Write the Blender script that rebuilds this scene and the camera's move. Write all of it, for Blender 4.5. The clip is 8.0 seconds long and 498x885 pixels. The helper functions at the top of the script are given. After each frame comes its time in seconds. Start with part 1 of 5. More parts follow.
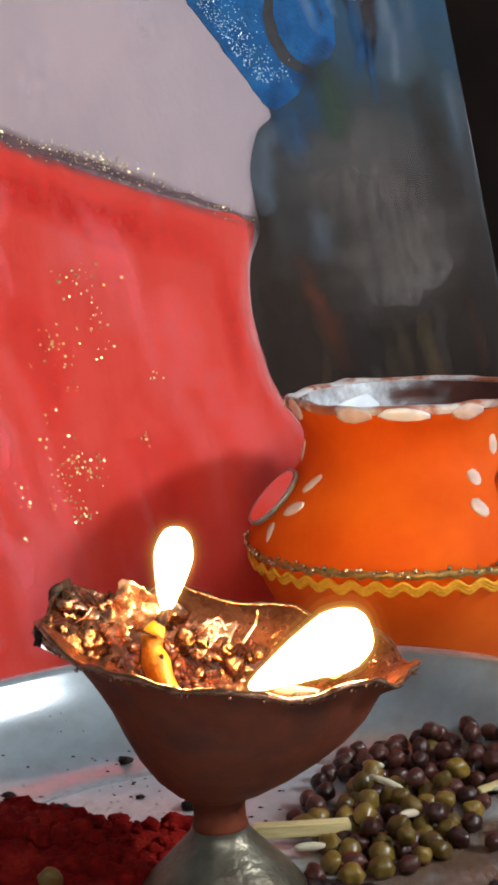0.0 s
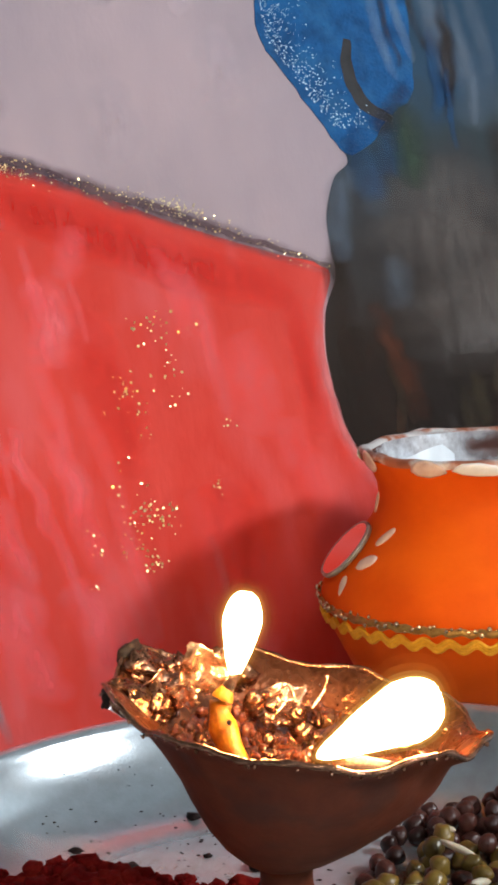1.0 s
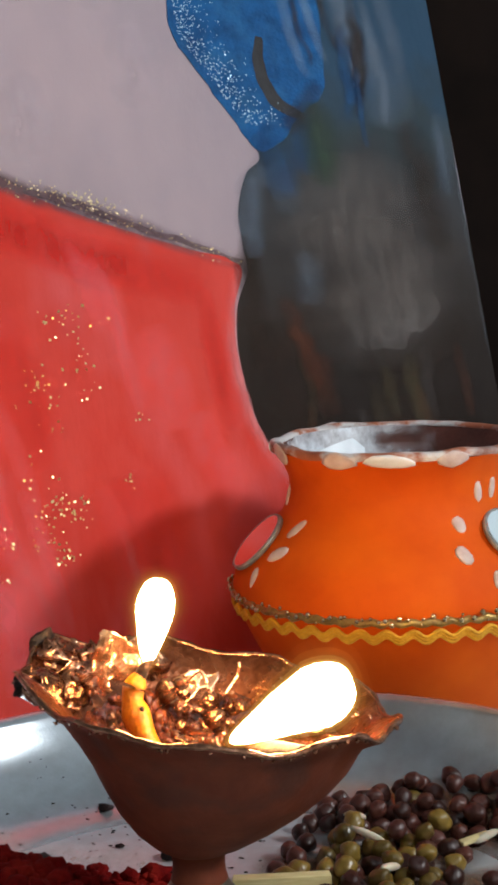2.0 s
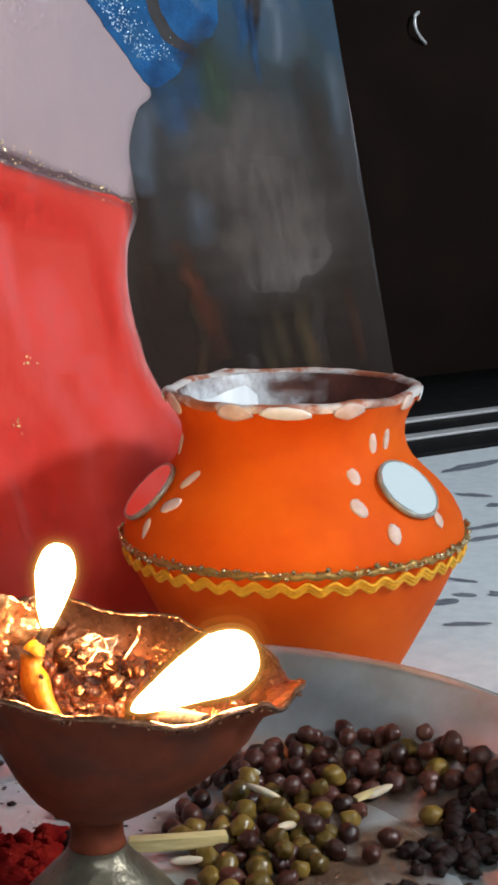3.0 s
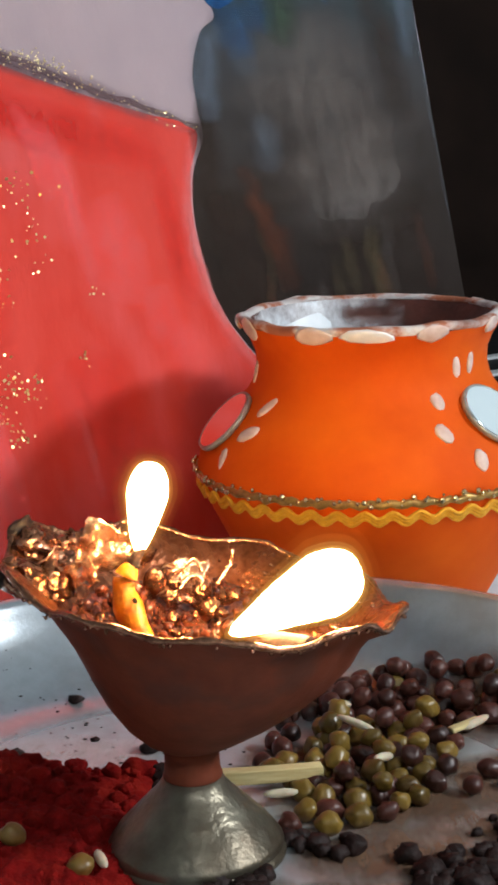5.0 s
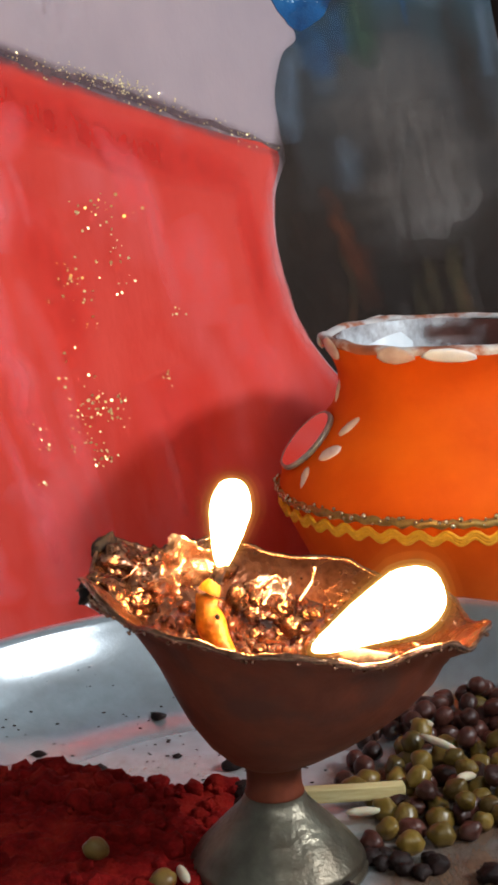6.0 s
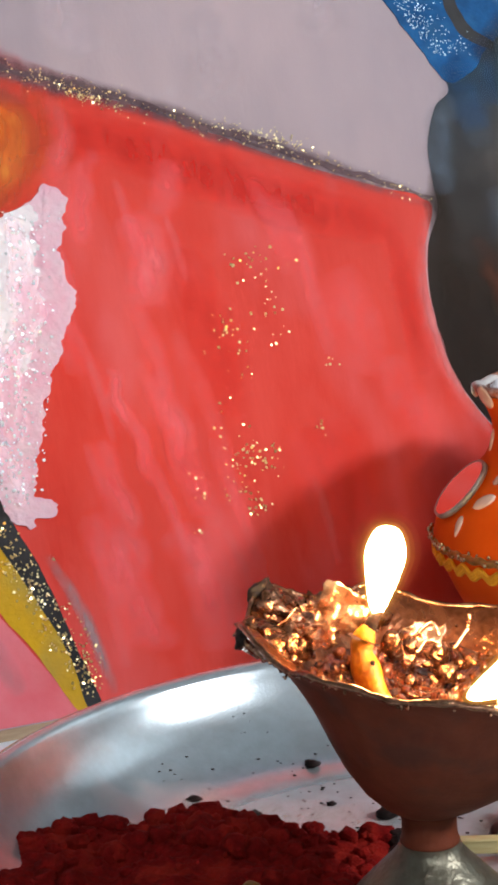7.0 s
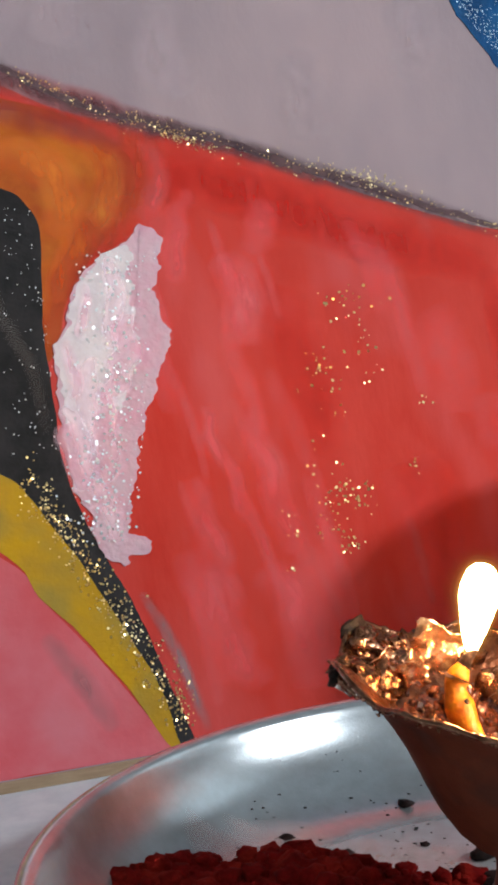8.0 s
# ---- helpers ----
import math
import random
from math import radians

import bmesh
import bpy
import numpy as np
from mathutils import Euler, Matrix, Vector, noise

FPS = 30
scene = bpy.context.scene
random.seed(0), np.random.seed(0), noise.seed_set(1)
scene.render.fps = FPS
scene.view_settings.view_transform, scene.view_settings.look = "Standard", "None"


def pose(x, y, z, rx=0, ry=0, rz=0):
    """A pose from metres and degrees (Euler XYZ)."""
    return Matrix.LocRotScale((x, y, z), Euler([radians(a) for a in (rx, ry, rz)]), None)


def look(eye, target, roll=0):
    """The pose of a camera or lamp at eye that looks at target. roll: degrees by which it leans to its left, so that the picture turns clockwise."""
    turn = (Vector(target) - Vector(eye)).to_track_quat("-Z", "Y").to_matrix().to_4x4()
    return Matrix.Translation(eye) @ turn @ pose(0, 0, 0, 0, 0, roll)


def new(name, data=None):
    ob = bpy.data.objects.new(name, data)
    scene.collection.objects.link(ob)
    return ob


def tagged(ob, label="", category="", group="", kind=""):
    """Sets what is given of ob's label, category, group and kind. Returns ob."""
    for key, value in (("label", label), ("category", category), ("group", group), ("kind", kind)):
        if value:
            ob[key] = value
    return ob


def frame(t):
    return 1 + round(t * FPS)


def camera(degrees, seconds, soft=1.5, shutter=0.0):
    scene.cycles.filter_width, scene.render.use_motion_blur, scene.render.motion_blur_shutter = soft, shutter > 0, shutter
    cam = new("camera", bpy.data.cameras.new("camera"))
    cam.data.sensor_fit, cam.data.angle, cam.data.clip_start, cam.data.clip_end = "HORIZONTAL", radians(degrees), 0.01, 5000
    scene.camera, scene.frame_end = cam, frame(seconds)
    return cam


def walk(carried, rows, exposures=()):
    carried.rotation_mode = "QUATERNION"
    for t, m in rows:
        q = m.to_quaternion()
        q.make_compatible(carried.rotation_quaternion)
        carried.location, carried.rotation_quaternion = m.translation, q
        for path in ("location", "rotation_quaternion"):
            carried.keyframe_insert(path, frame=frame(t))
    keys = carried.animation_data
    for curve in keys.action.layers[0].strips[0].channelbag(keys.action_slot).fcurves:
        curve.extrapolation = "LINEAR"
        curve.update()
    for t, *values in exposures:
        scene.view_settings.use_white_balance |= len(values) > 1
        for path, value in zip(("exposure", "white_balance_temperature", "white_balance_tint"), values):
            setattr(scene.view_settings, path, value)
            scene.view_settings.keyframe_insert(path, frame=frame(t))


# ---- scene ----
cam = camera(18.0, 8.0, soft=3.2)
PATH = [
    (0, look((0.09746, -0.26902, 0.12428), (0.06359, 0.12506, 0.06467), -2.855)),
    (0.2, look((0.09755, -0.26776, 0.12665), (0.05495, 0.12564, 0.06818), -2.862)),
    (0.5, look((0.09769, -0.26586, 0.13022), (0.05772, 0.12757, 0.07006), -2.873)),
    (0.7, look((0.09800, -0.26557, 0.13034), (0.05571, 0.12808, 0.07333), -2.793)),
    (1, look((0.09846, -0.26515, 0.13053), (0.04526, 0.12779, 0.07790), -2.674)),
    (1.2, look((0.09783, -0.26102, 0.12923), (0.04809, 0.13231, 0.07615), -2.519)),
    (2.3, look((0.09821, -0.26874, 0.12785), (0.07359, 0.12705, 0.07552), -1.817)),
    (2.5, look((0.09794, -0.26561, 0.13096), (0.07813, 0.13022, 0.07686), -1.431)),
    (2.7, look((0.09568, -0.26378, 0.13254), (0.08573, 0.13067, 0.06690), -1.211)),
    (3, look((0.09228, -0.26105, 0.13490), (0.09435, 0.13206, 0.06096), -0.882)),
    (3.2, look((0.08897, -0.25759, 0.13491), (0.09596, 0.13455, 0.05631), -0.937)),
    (3.5, look((0.08400, -0.25240, 0.13492), (0.09511, 0.13875, 0.05196), -1.020)),
    (4, look((0.07990, -0.25040, 0.13059), (0.08551, 0.14011, 0.04415), -1.304)),
    (4.2, look((0.08003, -0.25044, 0.13010), (0.08129, 0.14070, 0.04639), -1.283)),
    (5.3, look((0.08221, -0.25082, 0.12427), (0.07230, 0.14012, 0.04021), -2.212)),
    (5.5, look((0.08218, -0.25101, 0.12412), (0.06952, 0.14005, 0.04100), -2.273)),
    (6, look((0.08168, -0.25205, 0.12504), (0.05421, 0.13937, 0.04734), -2.543)),
    (6.5, look((0.08090, -0.25304, 0.12458), (0.03214, 0.13743, 0.05281), -3.168)),
    (7, look((0.08125, -0.25525, 0.12473), (0.01619, 0.13444, 0.06216), -3.478)),
    (7.5, look((0.08131, -0.25257, 0.12377), (0.00337, 0.13572, 0.06757), -3.814)),
    (8, look((0.08124, -0.25637, 0.12440), (-0.00650, 0.13052, 0.07329), -3.838)),
]
walk(cam, PATH, exposures=[(0.0, 0.32), (0.5, 0.2), (1.0, 0.33), (1.2, 0.28), (2.3, 0.0), (2.5, -0.08), (3.0, 0.3), (3.5, 0.5), (4.0, 0.45), (5.5, 0.27), (6.0, 0.25), (6.5, -0.06), (7.0, 0.4), (7.5, 0.13), (8.0, -0.02)])

# ---- light ----
world = bpy.data.worlds.new("room_air")
scene.world = world
world.use_nodes = True
wbg = world.node_tree.nodes["Background"]
wbg.inputs[0].default_value = (0.78, 0.86, 1.0, 1)
wbg.inputs[1].default_value = 0.02
scene.view_settings.exposure = 0.0


def area_lamp(name, eye, target, sx, sy, watts, colour):
    data = bpy.data.lights.new(name, "AREA")
    data.shape, data.size, data.size_y = "RECTANGLE", sx, sy
    data.energy, data.color = watts, colour
    ob = new(name, data)
    ob.matrix_world = look(eye, target)
    return ob


# white lamp on the right: it throws the pot's shadow over the board and gleams in the plate
area_lamp("side_lamp", (1.28, -0.26, 0.84), (0.06, 0.10, 0.03), 0.2, 0.16, 11.5, (0.92, 0.96, 1.0))

# ---- helpers ----
CM = 0.01


def node(nt, kind, **values):
    n = nt.nodes.new(kind)
    for key, v in values.items():
        n.inputs[key.replace("_", " ")].default_value = v
    return n


PAINTS = {}


def material(name, c1, c2=None, scale=300, rough=0.5, rough2=None, metal=0.0, bump=0.0, bump_scale=900, detail=5.0,
             stretch=(1, 1, 1), c3=None, scale3=60, amount3=0.5, lo=0.35, hi=0.65, coat=0.0, sub=0.0, spec=0.5, vary=0.0):
    """A surface with two scales of colour, uneven gloss and fine relief."""
    m = bpy.data.materials.new(name)
    PAINTS[name] = (c1, c2 or c1)
    m.use_nodes = True
    nt = m.node_tree
    b = nt.nodes["Principled BSDF"]
    co = nt.nodes.new("ShaderNodeTexCoord")
    mp = nt.nodes.new("ShaderNodeMapping")
    mp.inputs["Scale"].default_value = stretch
    nt.links.new(co.outputs["Object"], mp.inputs["Vector"])
    n1 = node(nt, "ShaderNodeTexNoise", Scale=scale, Detail=detail, Roughness=0.6)
    nt.links.new(mp.outputs["Vector"], n1.inputs["Vector"])
    r1 = nt.nodes.new("ShaderNodeMapRange")
    r1.inputs["From Min"].default_value, r1.inputs["From Max"].default_value = lo, hi
    nt.links.new(n1.outputs["Fac"], r1.inputs["Value"])
    mix = nt.nodes.new("ShaderNodeMix")
    mix.data_type = "RGBA"
    mix.inputs["A"].default_value = (*c1, 1)
    mix.inputs["B"].default_value = (*(c2 or [v * 0.8 for v in c1]), 1)
    nt.links.new(r1.outputs["Result"], mix.inputs["Factor"])
    colour = mix.outputs["Result"]
    if c3:
        n3 = node(nt, "ShaderNodeTexNoise", Scale=scale3, Detail=3.0)
        nt.links.new(mp.outputs["Vector"], n3.inputs["Vector"])
        r3 = nt.nodes.new("ShaderNodeMapRange")
        r3.inputs["From Min"].default_value, r3.inputs["From Max"].default_value = 0.5, 0.68
        r3.inputs["To Max"].default_value = amount3
        nt.links.new(n3.outputs["Fac"], r3.inputs["Value"])
        mix3 = nt.nodes.new("ShaderNodeMix")
        mix3.data_type = "RGBA"
        nt.links.new(colour, mix3.inputs["A"])
        mix3.inputs["B"].default_value = (*c3, 1)
        nt.links.new(r3.outputs["Result"], mix3.inputs["Factor"])
        colour = mix3.outputs["Result"]
    if vary:
        info = nt.nodes.new("ShaderNodeObjectInfo")
        rv = nt.nodes.new("ShaderNodeMapRange")
        rv.inputs["To Min"].default_value, rv.inputs["To Max"].default_value = 1 - vary, 1 + vary
        nt.links.new(info.outputs["Random"], rv.inputs["Value"])
        hsv = nt.nodes.new("ShaderNodeHueSaturation")
        nt.links.new(rv.outputs["Result"], hsv.inputs["Value"])
        nt.links.new(colour, hsv.inputs["Color"])
        colour = hsv.outputs["Color"]
    nt.links.new(colour, b.inputs["Base Color"])
    rr = nt.nodes.new("ShaderNodeMapRange")
    rr.inputs["To Min"].default_value = rough
    rr.inputs["To Max"].default_value = rough2 if rough2 is not None else min(1, rough * 1.4)
    nt.links.new(n1.outputs["Fac"], rr.inputs["Value"])
    nt.links.new(rr.outputs["Result"], b.inputs["Roughness"])
    b.inputs["Metallic"].default_value = metal
    b.inputs["Coat Weight"].default_value = coat
    b.inputs["Specular IOR Level"].default_value = spec
    if sub:
        b.inputs["Subsurface Weight"].default_value = sub
        b.inputs["Subsurface Scale"].default_value = 0.002
    if bump:
        nb = node(nt, "ShaderNodeTexNoise", Scale=bump_scale, Detail=4.0)
        nt.links.new(mp.outputs["Vector"], nb.inputs["Vector"])
        bp = node(nt, "ShaderNodeBump", Strength=bump, Distance=0.0006)
        nt.links.new(nb.outputs["Fac"], bp.inputs["Height"])
        nt.links.new(bp.outputs["Normal"], b.inputs["Normal"])
    return m


def glow(name, colour, strength):
    m = bpy.data.materials.new(name)
    m.use_nodes = True
    nt = m.node_tree
    nt.nodes.clear()
    e = node(nt, "ShaderNodeEmission", Color=(*colour, 1), Strength=strength)
    o = nt.nodes.new("ShaderNodeOutputMaterial")
    nt.links.new(e.outputs[0], o.inputs["Surface"])
    return m


def halo_shell(name, colour, strength):
    """A clear shell with a little emission, imitating the soft halo round a flame."""
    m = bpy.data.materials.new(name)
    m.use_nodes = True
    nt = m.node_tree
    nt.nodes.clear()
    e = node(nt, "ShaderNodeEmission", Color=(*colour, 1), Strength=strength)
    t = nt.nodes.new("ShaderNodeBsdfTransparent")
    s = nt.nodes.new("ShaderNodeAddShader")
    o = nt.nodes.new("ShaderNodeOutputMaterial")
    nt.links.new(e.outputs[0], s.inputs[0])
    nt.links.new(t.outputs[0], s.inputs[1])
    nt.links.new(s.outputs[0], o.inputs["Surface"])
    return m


def mesh_of(name, bm, mat, smooth=True):
    bmesh.ops.scale(bm, vec=(CM, CM, CM), verts=bm.verts)
    bmesh.ops.recalc_face_normals(bm, faces=bm.faces)
    me = bpy.data.meshes.new(name)
    bm.to_mesh(me)
    bm.free()
    if smooth:
        me.polygons.foreach_set("use_smooth", [True] * len(me.polygons))
    me.materials.append(mat)
    return me


def part(name, bm, mat, parent=None, label="", smooth=True):
    """One mesh object, drawn in centimetres, under a thing or a part."""
    ob = new(name, mesh_of(name, bm, mat, smooth))
    ob.parent = parent
    if label:
        tagged(ob, label)
    return ob


def thing(name, x, y, z, label, category, group="", m=None):
    ob = new(name)
    ob.empty_display_size = 0.005
    ob.matrix_basis = m or pose(x * CM, y * CM, z * CM)
    return tagged(ob, label, category, group)


def single(name, bm, mat, x, y, z, label, category, group="", kind="", smooth=True, turn=(0, 0, 0)):
    ob = new(name, mesh_of(name, bm, mat, smooth))
    ob.matrix_basis = pose(x * CM, y * CM, z * CM, *turn)
    return tagged(ob, label, category, group, kind)


def box(x0, y0, z0, x1, y1, z1, bevel=0.0, bm=None):
    own = bmesh.new()
    bmesh.ops.create_cube(own, size=1)
    for v in own.verts:
        v.co = Vector(((x0 + x1) / 2 + v.co.x * (x1 - x0), (y0 + y1) / 2 + v.co.y * (y1 - y0), (z0 + z1) / 2 + v.co.z * (z1 - z0)))
    if bevel:
        bmesh.ops.bevel(own, geom=own.edges[:], offset=bevel, segments=2, affect="EDGES", profile=0.6)
    return own


def lathe(profile, n=64, warp=None):
    """Turns (radius, height) pairs round z; warp(point, angle, row) may shift a point."""
    bm = bmesh.new()
    rings = []
    for k, (r, z) in enumerate(profile):
        ring = []
        for i in range(n):
            a = 2 * math.pi * i / n
            p = Vector((r * math.cos(a), r * math.sin(a), z))
            ring.append(bm.verts.new(warp(p, a, k) if warp else p))
        rings.append(ring)
    for lo, hi in zip(rings, rings[1:]):
        for i in range(n):
            j = (i + 1) % n
            bm.faces.new((lo[i], lo[j], hi[j], hi[i]))
    if profile[0][0] > 0 and profile[0] != profile[-1]:
        for ring in (rings[0], rings[-1]):
            if (ring is rings[0] and profile[0][0] < 0.3) or (ring is rings[-1] and profile[-1][0] < 0.3):
                bm.faces.new(ring)
    return bm


def spline(points, steps=6, closed=True):
    """A smooth line through a few points."""
    out, n = [], len(points)
    for i in range(n if closed else n - 1):
        get = (lambda k: points[k % n]) if closed else (lambda k: points[max(0, min(n - 1, k))])
        p0, p1, p2, p3 = (Vector(get(i + d)) for d in (-1, 0, 1, 2))
        for s in range(steps):
            t = s / steps
            out.append(0.5 * (2 * p1 + (p2 - p0) * t + (2 * p0 - 5 * p1 + 4 * p2 - p3) * t * t + (3 * p1 - p0 - 3 * p2 + p3) * t**3))
    if not closed:
        out.append(Vector(points[-1]))
    return out


def tube(points, radius, sides=8, taper=None):
    """A round rod along a line, with closed ends."""
    bm = bmesh.new()
    rings = []
    pts = [Vector(p) for p in points]
    for i, p in enumerate(pts):
        d = (pts[min(i + 1, len(pts) - 1)] - pts[max(i - 1, 0)]).normalized()
        side = d.cross(Vector((0.13, 0.2, 1)) if abs(d.z) < 0.9 else Vector((1, 0.1, 0))).normalized()
        up = side.cross(d)
        r = radius * (taper(i / (len(pts) - 1)) if taper else 1)
        rings.append([bm.verts.new(p + r * (math.cos(2 * math.pi * k / sides) * side + math.sin(2 * math.pi * k / sides) * up)) for k in range(sides)])
    for a, b in zip(rings, rings[1:]):
        for k in range(sides):
            j = (k + 1) % sides
            bm.faces.new((a[k], a[j], b[j], b[k]))
    bm.faces.new(rings[0])
    bm.faces.new(rings[-1])
    return bm


def join(target, extra):
    """Adds the faces of one bmesh to another."""
    seen = {v: target.verts.new(v.co) for v in extra.verts}
    for f in extra.faces:
        target.faces.new([seen[v] for v in f.verts])
    extra.free()
    return target


def blob(size, seed, rough=0.3, sub=2, freq=1.6):
    """A lumpy grain or crumb."""
    bm = bmesh.new()
    bmesh.ops.create_icosphere(bm, subdivisions=sub, radius=1.0)
    for v in bm.verts:
        k = 1 + rough * noise.noise(v.co * freq + Vector((seed * 7.3, seed * 3.1, seed)))
        v.co = Vector((v.co.x * size[0], v.co.y * size[1], v.co.z * size[2])) * k
    return bm


# ---- materials ----
CLOTH = material("white_printed_cloth", (0.78, 0.85, 0.90), (0.68, 0.76, 0.82), 180, 0.85, bump=0.25, bump_scale=2500)
PRINT = material("grey_cloth_print", (0.10, 0.12, 0.16), (0.22, 0.25, 0.3), 260, 0.85)
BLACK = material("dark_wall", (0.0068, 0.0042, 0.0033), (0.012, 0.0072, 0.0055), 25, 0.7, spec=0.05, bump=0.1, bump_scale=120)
ALU = material("brushed_aluminium", (0.88, 0.90, 0.92), (0.78, 0.8, 0.83), 400, 0.35, metal=0.5, bump=0.05)
NEAR_BLACK = material("black_gap", (0.008, 0.008, 0.009), None, 100, 0.6, spec=0.15)
FILL_TUBE = glow("fill_tube_glow", (0.93, 0.97, 1.0), 110.0)
MIRROR_PANE = glow("pale_pane_glow", (0.78, 0.92, 1.0), 0.75)
FIXTURE = material("white_fixture", (0.8, 0.8, 0.8), None, 20, 0.5)
STEEL = material("scratched_steel", (0.66, 0.73, 0.77), (0.57, 0.63, 0.66), 260, 0.14, 0.26, metal=0.7, bump=0.06, bump_scale=1800,
                 c3=(0.42, 0.28, 0.2), scale3=45, amount3=0.25)
STEEL_DULL = material("scuffed_steel", (0.66, 0.75, 0.79), (0.58, 0.65, 0.68), 220, 0.22, 0.42, metal=0.5, bump=0.12, bump_scale=1800, c3=(0.48, 0.46, 0.45), scale3=40, amount3=0.3)
ROOMWALL = material("room_plaster", (0.72, 0.76, 0.78), (0.66, 0.70, 0.72), 6, 0.9)
WOOD = material("raw_batten", (0.42, 0.30, 0.19), (0.30, 0.2, 0.12), 90, 0.7, stretch=(1, 8, 8))
LAMP_OUT = material("tarnished_copper", (0.23, 0.052, 0.022), (0.18, 0.04, 0.018), 160, 0.5, 0.7, metal=0.3, spec=0.3, bump=0.12, bump_scale=900,
                    c3=(0.08, 0.04, 0.03), scale3=110, amount3=0.5)
LAMP_FOOT = material("worn_brass", (0.21, 0.19, 0.14), (0.12, 0.105, 0.075), 140, 0.24, 0.5, metal=0.7, bump=0.6, bump_scale=380, c3=(0.12, 0.08, 0.05), scale3=90, amount3=0.5)
LAMP_IN = material("oily_copper", (0.34, 0.12, 0.055), (0.16, 0.05, 0.022), 300, 0.16, 0.4, metal=0.9, bump=0.6, bump_scale=520)
SOOT = material("soot_crust", (0.016, 0.009, 0.007), (0.04, 0.02, 0.012), 600, 0.5, 0.75, bump=0.7, bump_scale=900, spec=0.3)
SCALE = material("copper_flakes", (0.54, 0.28, 0.17), (0.20, 0.08, 0.04), 420, 0.12, 0.3, metal=0.95, bump=0.7, bump_scale=700)
FOIL = material("crumpled_copper_foil", (0.90, 0.62, 0.46), (0.55, 0.28, 0.17), 300, 0.15, 0.32, metal=0.9, bump=0.6, bump_scale=600)
OIL = material("burnt_oil", (0.055, 0.012, 0.007), (0.11, 0.03, 0.012), 260, 0.08, 0.25, bump=0.7, bump_scale=450, coat=0.6)
WICK = material("oil_soaked_cotton", (0.70, 0.25, 0.006), (0.45, 0.12, 0.004), 500, 0.35, bump=0.6, bump_scale=700)
CHAR = material("charred_tip", (0.02, 0.015, 0.015), (0.08, 0.03, 0.02), 700, 0.8, bump=0.6)
EMBER = glow("glowing_ember", (1.0, 0.55, 0.12), 4.0)
FLAME = glow("flame_heart", (1.0, 0.60, 0.23), 105.0)
# emissive shells paint the flames' soft halo, weaker outwards
HALO_SHELLS = [(1.09, halo_shell("flame_halo_inner", (1.0, 0.52, 0.14), 0.17)), (1.22, halo_shell("flame_halo_outer", (1.0, 0.44, 0.09), 0.085)),
             (1.45, halo_shell("flame_halo_outer", (1.0, 0.38, 0.06), 0.035)), (1.75, halo_shell("flame_halo_outer", (1.0, 0.34, 0.05), 0.015))]
POT = material("orange_paint", (0.72, 0.105, 0.003), (0.64, 0.082, 0.003), 60, 0.62, 0.75, bump=0.15, bump_scale=260, c3=(0.78, 0.14, 0.004), scale3=35, amount3=0.5, spec=0.15)
POT_IN = material("fired_clay", (0.13, 0.035, 0.022), (0.07, 0.024, 0.016), 120, 0.6, bump=0.4, bump_scale=400)
RIM = material("patchy_rim_paint", (0.70, 0.66, 0.64), (0.42, 0.13, 0.06), 75, 0.5, bump=0.4, bump_scale=420, c3=(0.14, 0.05, 0.03), scale3=70, amount3=0.8, lo=0.44, hi=0.54)
SILVER = material("silver_white_paint", (0.84, 0.87, 0.90), (0.70, 0.75, 0.80), 160, 0.3, bump=0.35, bump_scale=420, c3=(0.35, 0.33, 0.33), scale3=70, amount3=0.3)
WHITECOAT = material("bluish_white_coat", (0.88, 0.92, 0.95), (0.80, 0.86, 0.90), 90, 0.35, bump=0.2, bump_scale=300)
DOT = material("pale_paint", (0.72, 0.60, 0.55), (0.60, 0.44, 0.39), 300, 0.5, bump=0.2)
MIRROR = material("mirror_glass", (0.86, 0.9, 0.9), (0.82, 0.87, 0.88), 60, 0.05, 0.09, metal=1.0)
MIRROR_RIM = material("mirror_edge", (0.42, 0.44, 0.42), (0.25, 0.26, 0.25), 300, 0.3, metal=0.4)
LACE = material("gold_lace", (0.50, 0.33, 0.10), (0.28, 0.17, 0.06), 600, 0.3, metal=0.7, bump=0.4)
RIBBON = material("yellow_braid", (0.85, 0.46, 0.02), (0.72, 0.34, 0.012), 900, 0.5, bump=0.5, bump_scale=2500)
BEAD = material("silver_gold_beads", (0.85, 0.72, 0.45), (0.7, 0.55, 0.3), 300, 0.12, metal=1.0)
MUNG = material("green_gram", (0.145, 0.088, 0.015), (0.20, 0.125, 0.024), 260, 0.22, 0.4, bump=0.2, bump_scale=700, vary=0.45, c3=(0.10, 0.035, 0.02), scale3=160, amount3=0.5)
DARKBEAN = material("dark_gram", (0.056, 0.016, 0.011), (0.085, 0.026, 0.017), 260, 0.25, 0.5, bump=0.4, bump_scale=700, vary=0.6)
RICE = material("rice", (0.74, 0.66, 0.5), (0.62, 0.52, 0.36), 400, 0.45, bump=0.15, sub=0.2)
SPLINT = material("split_wood", (0.86, 0.72, 0.36), (0.72, 0.56, 0.24), 160, 0.6, stretch=(1, 10, 10), bump=0.4)
KUMKUM = material("vermilion_powder", (0.25, 0.007, 0.006), (0.145, 0.0045, 0.004), 500, 0.95, bump=0.9, bump_scale=1500, c3=(0.40, 0.024, 0.013), scale3=120, amount3=0.6, spec=0.1)
CRUMB = material("black_crumbs", (0.012, 0.007, 0.006), (0.03, 0.014, 0.012), 500, 0.45, 0.75, bump=0.6, spec=0.25)
STAIN = material("turmeric_smear", (0.25, 0.145, 0.085), (0.16, 0.085, 0.05), 140, 0.5, bump=0.4)

